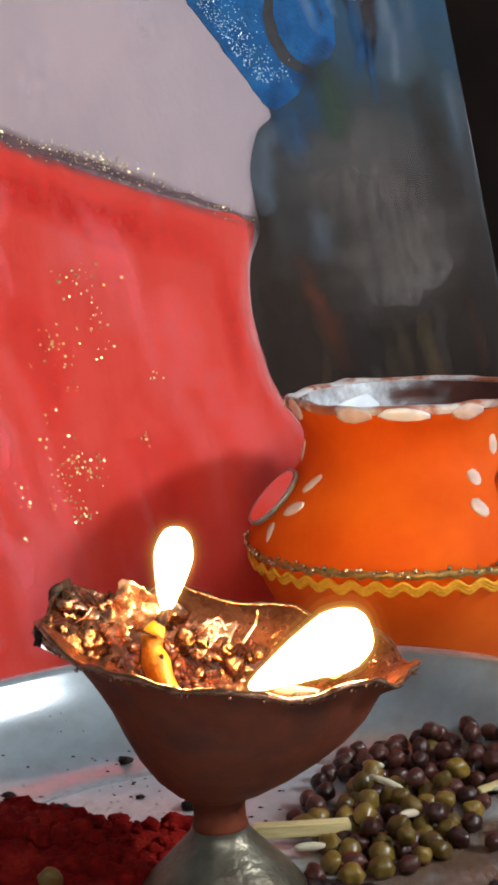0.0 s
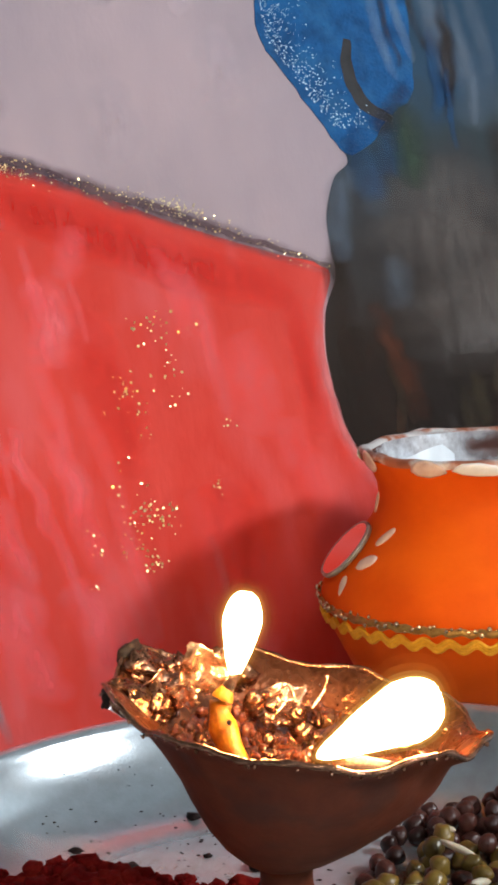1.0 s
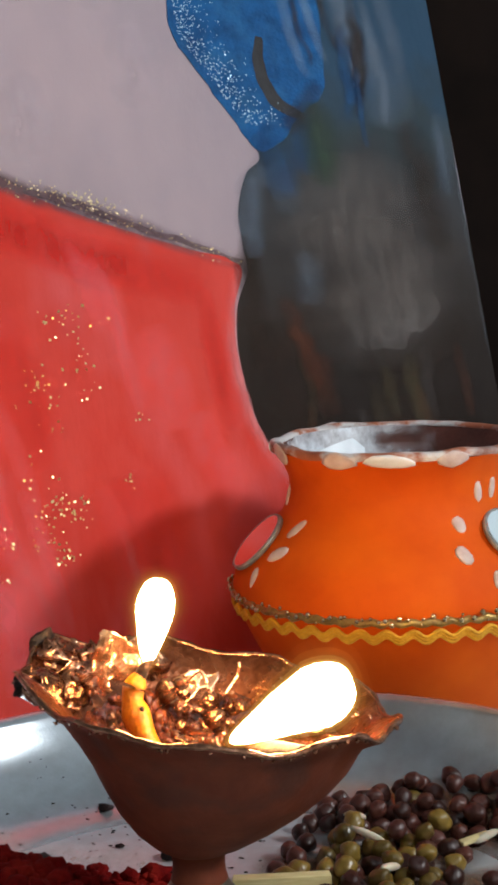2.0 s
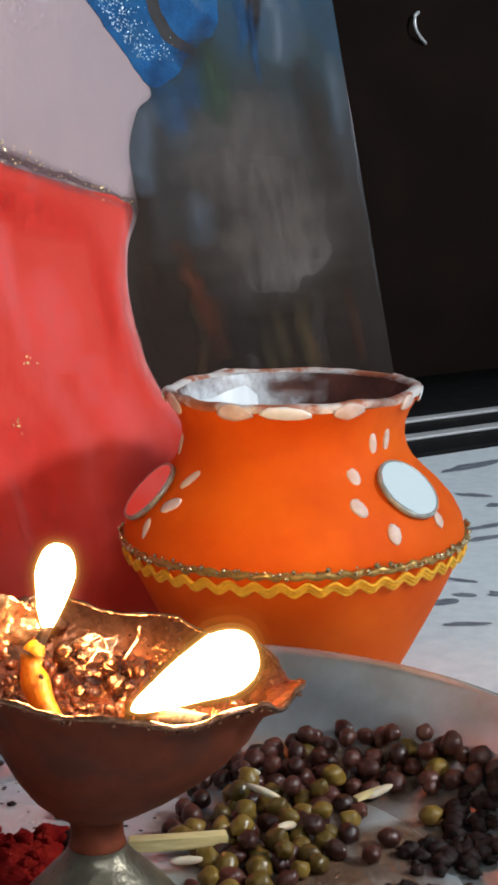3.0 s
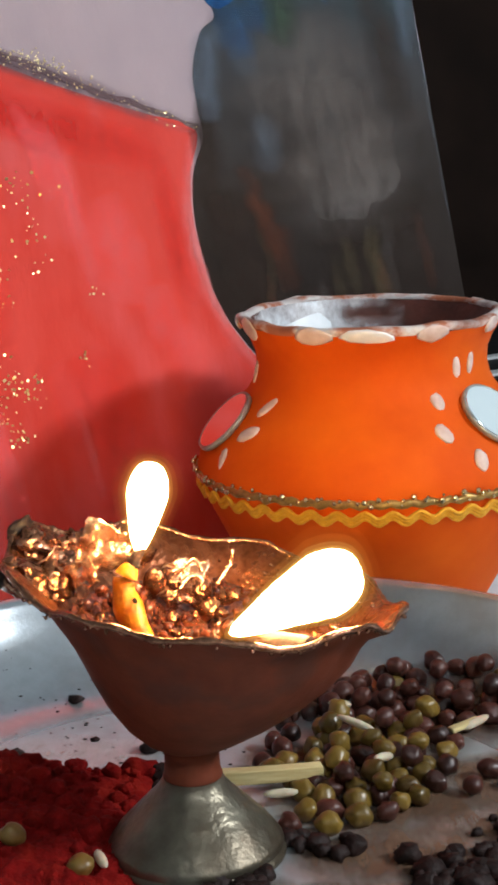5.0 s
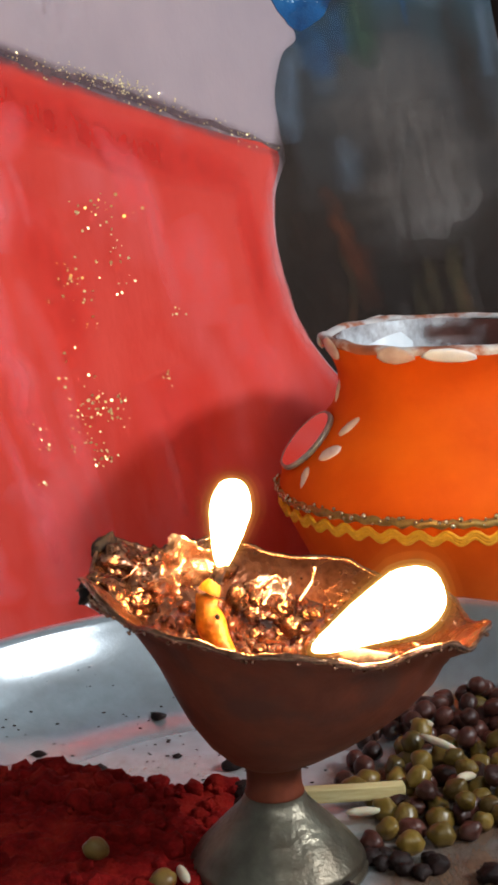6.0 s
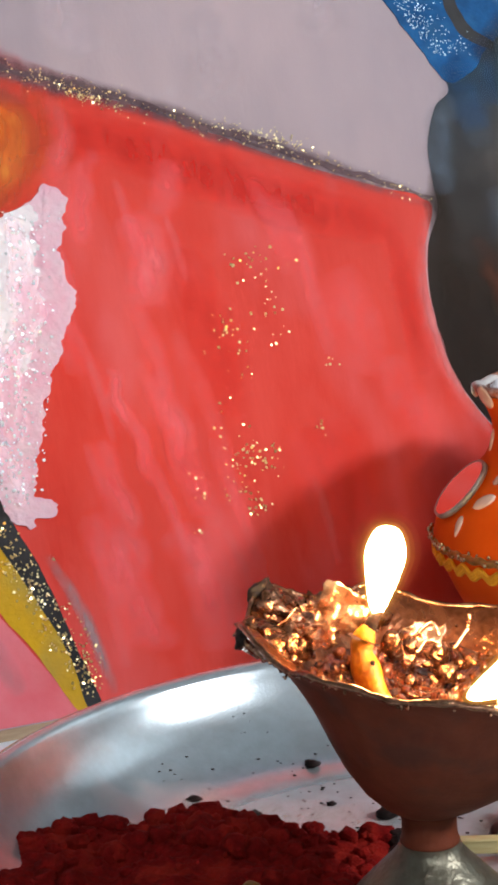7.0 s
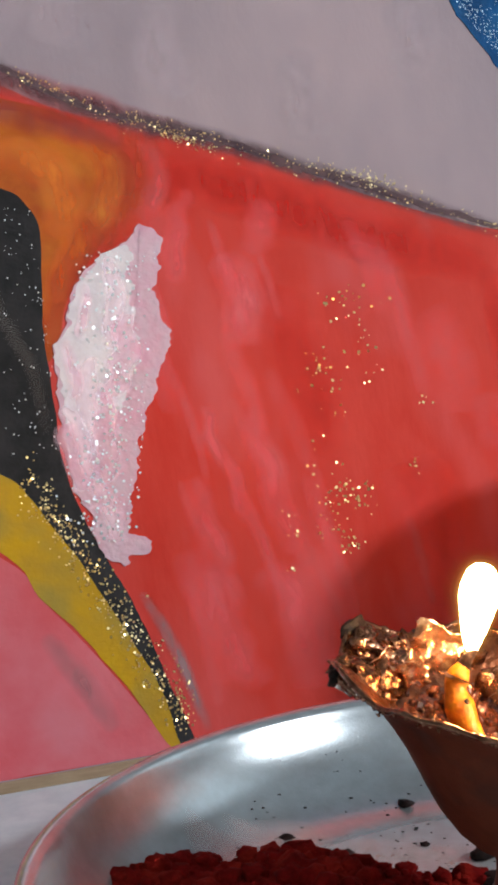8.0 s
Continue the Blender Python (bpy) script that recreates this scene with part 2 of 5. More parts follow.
# ---- paints on the board ----
P_GREY = material("greyed_pink_paint", (0.41, 0.33, 0.36), (0.37, 0.30, 0.335), 35, 0.45, 0.6, bump=0.12, bump_scale=600, c3=(0.52, 0.40, 0.42), scale3=18, amount3=0.6, stretch=(1, 0.5, 1), spec=0.06)
P_RED = material("red_paint", (0.60, 0.042, 0.028), (0.66, 0.07, 0.055), 40, 0.40, 0.6, bump=0.15, bump_scale=500, c3=(0.72, 0.15, 0.16), scale3=32, amount3=0.5, stretch=(1.2, 0.45, 1), spec=0.06)
P_PINK = material("rose_paint", (0.74, 0.20, 0.24), (0.70, 0.12, 0.14), 30, 0.4, 0.6, bump=0.15, bump_scale=500, c3=(0.70, 0.24, 0.28), scale3=40, amount3=0.6, spec=0.06)
P_BLUE = material("blue_glitter_paint", (0.006, 0.055, 0.17), (0.012, 0.11, 0.30), 110, 0.35, 0.55, bump=0.6, bump_scale=900, c3=(0.03, 0.14, 0.30), scale3=120, amount3=0.45, spec=0.06)
P_INK = material("black_paint", (0.02, 0.02, 0.022), (0.035, 0.034, 0.036), 120, 0.35, 0.5, bump=0.3, bump_scale=700, c3=(0.06, 0.06, 0.065), scale3=40, spec=0.06)
P_YELLOW = material("yellow_paint", (0.62, 0.36, 0.015), (0.5, 0.3, 0.03), 90, 0.4, bump=0.25, bump_scale=700, c3=(0.3, 0.26, 0.08), scale3=60, spec=0.06)
P_ORANGE = material("orange_brown_paint", (0.62, 0.17, 0.025), (0.40, 0.075, 0.02), 60, 0.4, bump=0.2, bump_scale=600, c3=(0.72, 0.30, 0.05), scale3=45, amount3=0.8, spec=0.06)
P_WHITE = material("thick_white_paint", (0.86, 0.80, 0.84), (0.76, 0.70, 0.76), 160, 0.35, bump=0.45, bump_scale=500, spec=0.25)
P_LILAC = material("thick_lilac_paint", (0.74, 0.40, 0.52), (0.70, 0.52, 0.60), 120, 0.35, bump=0.7, bump_scale=500, spec=0.25)
P_BAND = material("violet_grey_paint", (0.12, 0.075, 0.09), (0.24, 0.17, 0.17), 150, 0.4, bump=0.5, bump_scale=700, c3=(0.16, 0.08, 0.10), scale3=60, amount3=0.6, spec=0.06)
P_HALO = material("pale_rose_paint", (0.60, 0.30, 0.32), (0.5, 0.2, 0.22), 90, 0.5, spec=0.06)
P_MAROON = material("maroon_paint", (0.34, 0.05, 0.025), (0.45, 0.09, 0.03), 60, 0.45, spec=0.06)
P_SMOKE = material("smoky_grey_paint", (0.12, 0.105, 0.098), (0.18, 0.16, 0.15), 25, 0.4, bump=0.1, c3=(0.035, 0.03, 0.03), scale3=30, spec=0.03)
P_STEELBLUE = material("slate_blue_paint", (0.13, 0.19, 0.28), (0.20, 0.26, 0.34), 50, 0.4, stretch=(1, 0.3, 1), spec=0.03)
GOLD = material("gold_glitter", (0.92, 0.64, 0.22), (1.0, 0.86, 0.5), 50, 0.25, 0.4, metal=0.85)
ICE = material("pale_blue_glitter", (0.50, 0.72, 0.90), (0.75, 0.88, 0.97), 50, 0.25, 0.5, metal=0.4)
FROST = material("silver_glitter", (0.95, 0.95, 0.97), (0.8, 0.9, 0.97), 50, 0.25, 0.5, metal=0.35)


def dark_paint():
    """Blue at the head, smoke grey in the middle, brown black at the foot."""
    m = material("dark_washed_paint", (0.020, 0.015, 0.013), (0.05, 0.042, 0.038), 28, 0.5, 0.66, bump=0.12, bump_scale=500, stretch=(1, 0.5, 1), spec=0.03)
    nt = m.node_tree
    b = nt.nodes["Principled BSDF"]
    old = b.inputs["Base Color"].links[0].from_socket
    co = nt.nodes.new("ShaderNodeTexCoord")
    sep = nt.nodes.new("ShaderNodeSeparateXYZ")
    nt.links.new(co.outputs["Object"], sep.inputs[0])
    wob = node(nt, "ShaderNodeTexNoise", Scale=45.0, Detail=3.0)
    nt.links.new(co.outputs["Object"], wob.inputs["Vector"])
    add = nt.nodes.new("ShaderNodeMath")
    add.operation = "MULTIPLY_ADD"
    add.inputs[1].default_value = 0.04
    nt.links.new(wob.outputs["Fac"], add.inputs[0])
    nt.links.new(sep.outputs["Y"], add.inputs[2])
    ramp = nt.nodes.new("ShaderNodeValToRGB")
    scale = nt.nodes.new("ShaderNodeMath")
    scale.operation = "MULTIPLY"
    scale.inputs[1].default_value = 4.0
    nt.links.new(add.outputs[0], scale.inputs[0])
    nt.links.new(scale.outputs[0], ramp.inputs["Fac"])
    stops = [(0.30, (0.016, 0.010, 0.008)), (0.50, (0.030, 0.024, 0.021)), (0.66, (0.054, 0.058, 0.064)), (0.74, (0.042, 0.066, 0.078)), (0.82, (0.032, 0.085, 0.15))]
    el = ramp.color_ramp.elements
    while len(el) < len(stops):
        el.new(0.5)
    for e, (at, c) in zip(el, stops):
        e.position, e.color = at, (*c, 1)
    mix = nt.nodes.new("ShaderNodeMix")
    mix.data_type = "RGBA"
    mix.inputs["Factor"].default_value = 0.7
    nt.links.new(old, mix.inputs["A"])
    nt.links.new(ramp.outputs["Color"], mix.inputs["B"])
    nt.links.new(mix.outputs["Result"], b.inputs["Base Color"])
    return m


P_DARK = dark_paint()

# ---- the setting ----
E_AX, V_AX = Vector((0.85127, 0.52473, 0)), Vector((-0.14208, 0.2305, 0.96242))
BOARD = Matrix.Translation(Vector((15.03, 20.89, -0.15)) * CM) @ Matrix((E_AX, V_AX, E_AX.cross(V_AX))).transposed().to_4x4()
# level frame along the board's foot: x along it, y away from the viewer
ALONG = Matrix.Translation(Vector((15.03, 20.89, -0.15)) * CM) @ Matrix((E_AX, Vector((-0.52473, 0.85127, 0)), Vector((0, 0, 1)))).transposed().to_4x4()

ob = part("floor", box(-90, -120, -2.0, 70, 17.1, 0.0, 0.15), CLOTH)
ob.matrix_basis = ALONG
tagged(ob, "white cloth with dark grey brushed print over the shelf", "cloth", kind="structure")
random.seed(5)
cloth = ob
# (start, end, half width) of the printed strokes; more lie beside the board's other end
MARKS = [((11.6, 13.9), (15.6, 14.4), 0.42), ((9.4, 10.1), (10.4, 9.3), 0.45), ((9.0, 7.9), (9.9, 7.9), 0.3), ((5.9, 5.5), (8.0, 5.4), 0.24), ((4.8, 4.2), (6.8, 4.1), 0.24),
         ((1.3, 0.9), (1.9, 0.0), 0.3), ((-1.0, -1.0), (0.1, -1.2), 0.32), ((0.3, -0.7), (0.9, -1.1), 0.25), ((1.2, -1.4), (2.0, -1.4), 0.3), ((13.0, 10.6), (14.6, 10.2), 0.35), ((11.0, 6.3), (12.4, 6.6), 0.3), ((3.0, -2.6), (4.6, -2.4), 0.3), ((-1.9, -2.9), (-0.6, -3.6), 0.2)]
for _ in range(15):
    u, w = random.uniform(-48, -24), random.uniform(-14, 4)
    MARKS.append(((u, w), (u + random.uniform(1.2, 4.5), w + random.uniform(-0.5, 0.8)), random.uniform(0.12, 0.4)))
for k, (start, end, wide) in enumerate(MARKS):
    u, w = (start[0] + end[0]) / 2, (start[1] + end[1]) / 2
    length, rise = (end[0] - start[0]) / 2, (end[1] - start[1]) / 2
    pts = []
    for i in range(14):
        a = 2 * math.pi * i / 14
        pts.append(Vector((u + length * math.cos(a) * (1 + 0.3 * noise.noise((k, i * 0.7, 0))), w + wide * math.sin(a) * (1 + 0.8 * noise.noise((i * 0.9, k, 3))) + rise * math.cos(a), 0.02)))
    bm = bmesh.new()
    bm.faces.new([bm.verts.new(p) for p in pts])
    part("print_mark", bm, PRINT, cloth)

ob = part("ground", box(-300, -300, -40, 300, 300, -38), NEAR_BLACK)
tagged(ob, "dark floor below the shelf", "floor", kind="structure")
# shallow slab: the recess's darkness is put into its near-black colour
ob = part("shelf_gap", box(-90, 17.1, -3.0, 70, 40, -0.65), NEAR_BLACK)
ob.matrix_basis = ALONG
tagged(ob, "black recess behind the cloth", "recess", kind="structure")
rail = thing("sliding_rail", 0, 0, 0, "aluminium sliding door rail with two bright ribs", "rail", m=ALONG)
part("rib", box(-90, 20.9, -0.12, 70, 21.85, 0.0, 0.03), ALU, rail)
part("rib", box(-90, 24.7, -0.12, 70, 25.5, 0.0, 0.03), ALU, rail)
part("channel", box(-90, 20.4, -1.0, 70, 26.2, -0.12, 0.05), NEAR_BLACK, rail)
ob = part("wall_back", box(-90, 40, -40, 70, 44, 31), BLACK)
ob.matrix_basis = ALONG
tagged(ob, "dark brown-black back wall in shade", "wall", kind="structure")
for name, b in (("wall_left", (-204, -300, -40, -200, 300, 260)), ("wall_right", (200, -300, -40, 204, 300, 260)), ("wall_rear", (-200, -184, -40, 200, -180, 260)), ("wall_far", (-200, 200, -40, 200, 204, 260))):
    tagged(part(name, box(*b), ROOMWALL), "plain plastered room wall", "wall", kind="structure")
tagged(part("ceiling", box(-204, -264, 260, 204, 204, 264), ROOMWALL), "plain plastered ceiling", "ceiling", kind="structure")
# unseen glowing pane, added so the pot's mirror reflects something pale
window = thing("added_window", 199.5, 112, 165, "pale daylit window in the room wall", "window")
tagged(window, kind="structure")
part("pane", box(-1.0, -60, -65, -0.2, 60, 65), MIRROR_PANE, window, "pale sky behind glass")
for k in range(4):
    y0, z0, y1, z1 = ((-66, -71, -60, 71), (60, -71, 66, 71), (-60, -71, 60, -65), (-60, 65, 60, 71))[k]
    part("window_frame", box(-3, y0, z0, 0, y1, z1, 0.3), FIXTURE, window)
# unseen fill lamp on the rear wall, added to lift the dark parts
fill_tube = thing("fill_tube", 70, -180, 150, "lit white tube lamp on the room wall", "lamp")
part("tube", tube([(-30, 5, 0), (0, 5, 0), (30, 5, 0)], 1.8, 16), FILL_TUBE, fill_tube, "glowing white tube")
part("batten", box(-33, 0, -2.5, 33, 3, 2.5, 0.3), FIXTURE, fill_tube)
bm = tube(spline([(30.75, 39.9, 21.4), (30.25, 39.6, 21.1), (30.2, 39.5, 20.5), (30.6, 39.6, 20.0), (31.3, 39.9, 19.6)], 5, False), 0.11, 6)
hook = part("hook", bm, ALU)
hook.matrix_basis = ALONG
tagged(hook, "thin bent metal hook on the dark wall", "hook")

# ---- the painted board ----
painting = thing("painting", 0, 0, 0, "glossy painted board with red field, dark form and glitter, leaning back", "painting", m=BOARD)
part("board", box(-44, 0, -1.2, 0, 23.5, 0, 0.05), P_GREY, painting, "board with a greyed pink painted ground", smooth=False)
part("batten", box(-44, -0.02, -0.9, 0, 0.27, 0.05, 0.04), WOOD, painting, "raw wooden batten under the board", smooth=False)


def paint(name, outline, height, mat, label="", ragged=0.0, steps=6, freq=1.2):
    """A coat of paint with a smooth or ragged outline, standing a little proud of the board."""
    height *= 0.4 if height < 0.07 else 0.7
    pts = spline([(u, v, 0) for u, v in outline], steps)
    bm = bmesh.new()
    top = []
    for i, p in enumerate(pts):
        if ragged:
            p = p + ragged * Vector((noise.noise((p.x * freq, p.y * freq, 1)) + 0.7 * noise.noise((p.x * freq * 3.1, p.y * freq * 3.1, 4)), noise.noise((p.x * freq, p.y * freq, 9)), 0))
        top.append(bm.verts.new((min(p.x, -0.03), max(p.y, 0.3), height)))
    face = bm.faces.new(top)
    low = [bm.verts.new((v.co.x, v.co.y, 0.0)) for v in top]
    n = len(top)
    for i in range(n):
        j = (i + 1) % n
        bm.faces.new((top[i], low[i], low[j], top[j]))
    bmesh.ops.triangulate(bm, faces=[face])
    return part(name, bm, mat, painting, label, smooth=False)


def stroke(name, line, wide, height, mat, label="", ragged=0.08):
    """A brush stroke along a line."""
    height *= 0.4
    pts = spline([(u, v, 0) for u, v in line], 8, False)
    left, right = [], []
    for i, p in enumerate(pts):
        d = (pts[min(i + 1, len(pts) - 1)] - pts[max(0, i - 1)]).normalized()
        s = Vector((-d.y, d.x, 0))
        t = i / (len(pts) - 1)
        w = wide * (0.25 + 0.75 * math.sin(math.pi * min(1, max(0, t * 0.9 + 0.05))) ** 0.5)
        left.append(p + s * (w / 2 + ragged * noise.noise((p.x * 2, p.y * 2, 2))))
        right.append(p - s * (w / 2 + ragged * noise.noise((p.x * 2, p.y * 2, 5))))
    bm = bmesh.new()
    a = [bm.verts.new((q.x, q.y, height)) for q in left]
    b = [bm.verts.new((q.x, q.y, height)) for q in right]
    for i in range(len(a) - 1):
        bm.faces.new((a[i], a[i + 1], b[i + 1], b[i]))
    ret = bmesh.ops.extrude_face_region(bm, geom=bm.faces[:])
    for g in ret["geom"]:
        if isinstance(g, bmesh.types.BMVert):
            g.co.z = height - 0.006
    return part(name, bm, mat, painting, label, smooth=False)


def blend(mat, under):
    """The same paint laid on thinly, letting through what lies under it where the brush was dry."""
    m = mat.copy()
    m.name = mat.name + "_thin"
    nt = m.node_tree
    b = nt.nodes["Principled BSDF"]
    at = nt.nodes.new("ShaderNodeAttribute")
    at.attribute_name = "cover"
    co = nt.nodes.new("ShaderNodeTexCoord")
    mp = nt.nodes.new("ShaderNodeMapping")
    mp.inputs["Scale"].default_value = (1.6, 0.5, 1)
    nt.links.new(co.outputs["Object"], mp.inputs["Vector"])
    n = node(nt, "ShaderNodeTexNoise", Scale=150.0, Detail=6.0, Roughness=0.65)
    nt.links.new(mp.outputs["Vector"], n.inputs["Vector"])
    r = nt.nodes.new("ShaderNodeMapRange")
    r.inputs["From Min"].default_value, r.inputs["From Max"].default_value = 0.3, 0.62
    r.inputs["To Min"].default_value = 0.3
    nt.links.new(n.outputs["Fac"], r.inputs["Value"])
    mul = nt.nodes.new("ShaderNodeMath")
    mul.operation = "MULTIPLY"
    nt.links.new(at.outputs["Fac"], mul.inputs[0])
    nt.links.new(r.outputs["Result"], mul.inputs[1])
    nt.links.new(mul.outputs[0], b.inputs["Alpha"])
    # adds the under colour, cancelling the shadow this layer casts on that coat
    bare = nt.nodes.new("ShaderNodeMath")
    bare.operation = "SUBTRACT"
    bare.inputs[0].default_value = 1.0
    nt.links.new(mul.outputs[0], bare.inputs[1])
    shadow_lift = nt.nodes.new("ShaderNodeVectorMath")
    shadow_lift.operation = "SCALE"
    shadow_lift.inputs[0].default_value = PAINTS[under.name][0]
    nt.links.new(bare.outputs[0], shadow_lift.inputs["Scale"])
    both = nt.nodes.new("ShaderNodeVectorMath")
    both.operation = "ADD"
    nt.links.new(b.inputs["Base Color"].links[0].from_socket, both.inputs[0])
    nt.links.new(shadow_lift.outputs[0], both.inputs[1])
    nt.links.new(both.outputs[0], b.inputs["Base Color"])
    return m


THIN = {}
LAYER = [0.0208]
GROUND = [P_DARK]


def wash(name, line, wide, mat, strength=0.8, label="", ragged=0.15, profile=(0, 0.55, 1, 1, 0.55, 0)):
    """A thin feathered brush stroke."""
    under = GROUND[0]
    key = mat.name + under.name
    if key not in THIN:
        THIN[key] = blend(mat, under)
    pts = spline([(u, v, 0) for u, v in line], 7, False)
    bm = bmesh.new()
    cover = bm.verts.layers.float.new("cover")
    LAYER[0] += 0.0005
    rows, n = [], len(pts)
    for i, p in enumerate(pts):
        d = (pts[min(i + 1, n - 1)] - pts[max(0, i - 1)]).normalized()
        s = Vector((-d.y, d.x, 0))
        end = math.sin(math.pi * (i + 0.0) / (n - 1)) ** 0.5
        row = []
        for k, c in enumerate(profile):
            off = (k - 2.5) / 2.5 * wide / 2 * (0.45 + 0.55 * end) + ragged * noise.noise((p.x * 1.7, p.y * 1.7, 3))
            q = p + s * off
            v = bm.verts.new((min(q.x, -0.02), max(q.y, 0.3), LAYER[0]))
            v[cover] = c * end * strength
            row.append(v)
        rows.append(row)
    for a, b in zip(rows, rows[1:]):
        for k in range(5):
            bm.faces.new((a[k], a[k + 1], b[k + 1], b[k]))
    return part(name, bm, THIN[key], painting, label, smooth=False)


def sparkle(name, spots, mat, size=(0.02, 0.05), height=0.05, label=""):
    """Loose glitter flakes, each tilted its own way."""
    height *= 0.4 if height < 0.07 else 0.7
    bm = bmesh.new()
    for u, v in spots:
        s = random.uniform(*size)
        m = Matrix.Translation((u, v, height + s * 0.3)) @ Euler((random.gauss(0, 0.35), random.gauss(0, 0.35), random.uniform(0, 6))).to_matrix().to_4x4()
        ring = [bm.verts.new(m @ Vector((s * math.cos(k * math.pi / 3), s * math.sin(k * math.pi / 3), 0))) for k in range(6)]
        tip = bm.verts.new(m @ Vector((0, 0, -s * 0.4)))
        bm.faces.new(ring)
        for k in range(6):
            bm.faces.new((ring[(k + 1) % 6], ring[k], tip))
    ob = part(name, bm, mat, painting, label, smooth=False)
    return tagged(ob, kind="stuff")


BAND_LOW = [(-27, 19.4), (-24, 18.3), (-22.4, 17.4), (-21.0, 16.7), (-18.9, 16.1), (-16.5, 15.5), (-15.0, 14.9), (-13.2, 14.1), (-11.6, 13.5), (-9.8, 12.9), (-8.3, 12.4)]
DARK_EDGE = [(-8.7, 11.3), (-8.85, 10.1), (-8.8, 8.8), (-8.55, 7.6), (-8.0, 6.6), (-7.2, 5.4), (-6.4, 3.4), (-6.2, 0.4)]
paint("red_field", [(u, v + 0.16) for u, v in BAND_LOW] + DARK_EDGE + [(-12, 0.3), (-20, 0.3), (-28, 0.3), (-28, 8)], 0.02, P_RED, "streaky red painted field")
paint("dark_form", [(-9.0, 23.3), (-9.2, 22), (-9.25, 20.9), (-9.3, 19.7), (-8.8, 18.7), (-7.9, 17.35), (-7.05, 15.9), (-7.6, 15.3), (-8.05, 14.2), (-8.1, 13.1), (-8.1, 12.3), (-8.6, 11.3), (-8.8, 10.1), (-8.75, 8.8), (-8.5, 7.6), (-7.95, 6.6), (-7.15, 5.4), (-6.35, 3.4), (-6.1, 0.4), (-3, 0.3), (-0.05, 0.35), (-0.05, 15), (-0.05, 23.3)], 0.035, P_DARK, "dark washed painted form, blue above and black below")
paint("blue_patch", [(-9.3, 23.2), (-9.25, 20.9), (-9.3, 19.7), (-8.8, 18.7), (-7.9, 17.35), (-7.1, 16.0), (-6.4, 16.2), (-5.7, 16.8), (-5.0, 17.4), (-4.4, 18.2), (-4.2, 20), (-4.5, 23.2)], 0.05, P_BLUE, "blue glitter-covered painted patch", 0.12)
stroke("dark_curl", [(-6.4, 19.6), (-6.55, 18.8), (-6.4, 18.0), (-6.0, 17.4), (-5.3, 17.05)], 0.42, 0.062, P_INK)
stroke("violet_band", [(-26, 19.6), (-23.5, 18.6), (-22.3, 18.05), (-21.1, 17.3), (-20.0, 16.8), (-18.7, 16.45), (-17.5, 16.1), (-16.1, 15.6), (-14.7, 15.0), (-13.1, 14.55), (-11.8, 13.95), (-10.2, 13.35), (-8.9, 12.9), (-8.2, 12.6)], 0.2, 0.05, P_BAND, "violet-grey band with gold glitter", 0.1)
paint("maroon_shade", [(-25, 17.8), (-22.4, 17.2), (-20.6, 16.6), (-19.4, 15.6), (-19.3, 14.6), (-19.8, 13.8), (-20.6, 13.0), (-21.5, 11.8), (-22.3, 10.2), (-25, 10)], 0.03, P_MAROON)
paint("orange_form", [(-25, 17.2), (-22.4, 16.9), (-21.5, 16.6), (-20.6, 16.2), (-20.0, 15.5), (-19.95, 14.8), (-20.3, 14.2), (-21.0, 13.5), (-21.7, 12.6), (-22.0, 11.4), (-22.3, 10.2), (-25, 10)], 0.04, P_ORANGE, "orange-brown painted form", 0.1)
paint("black_form", [(-27, 15.2), (-23.6, 15.0), (-22.7, 14.8), (-22.2, 14.4), (-21.95, 13.6), (-22.1, 12.1), (-22.2, 10.4), (-22.2, 8.9), (-22.15, 7.5), (-21.8, 6.1), (-21.15, 4.6), (-20.78, 3.6), (-20.42, 2.4), (-20.12, 1.3), (-19.87, 0.35), (-20.2, 0.35), (-20.4, 1.3), (-20.72, 2.3), (-21.27, 3.5), (-21.86, 4.7), (-22.5, 5.9), (-23.1, 6.9), (-23.8, 7.6), (-27, 9)], 0.055, P_INK, "black painted form sprinkled with gold glitter", 0.05)
paint("yellow_stripe", [(-27, 9.1), (-23.8, 7.7), (-23.0, 7.0), (-22.4, 5.9), (-21.7, 4.7), (-21.1, 3.5), (-20.55, 2.3), (-20.2, 1.3), (-20.0, 0.4), (-20.5, 0.4), (-21.0, 1.4), (-21.7, 2.5), (-22.4, 3.5), (-23.2, 4.5), (-23.9, 5.6), (-27, 8)], 0.05, P_YELLOW, "mustard yellow stripe with gold glitter", 0.06)
paint("rose_field", [(-28, 8), (-23.95, 5.5), (-23.2, 4.45), (-22.4, 3.4), (-21.7, 2.4), (-21.0, 1.3), (-20.45, 0.35), (-24, 0.33), (-28, 0.33)], 0.032, P_PINK, "rose painted field")
WHITE_EDGE = [(-19.7, 13.3), (-19.2, 13.7), (-18.9, 13.2), (-19.0, 12.5), (-19.2, 11.7), (-19.0, 10.5), (-19.4, 9.8), (-19.7, 9.0), (-20.1, 8.1), (-20.35, 7.2), (-20.7, 6.2), (-20.7, 5.75), (-20.3, 5.55), (-20.4, 5.2), (-20.8, 5.2), (-21.1, 5.0), (-21.5, 5.4), (-21.75, 6.4), (-22.0, 7.4), (-22.1, 8.9), (-22.05, 10.2), (-21.6, 11.4), (-21.0, 12.5)]
paint("lilac_patch", WHITE_EDGE, 0.075, P_LILAC, "thick lilac paint with a ragged edge", 0.17, 12, 2.3)
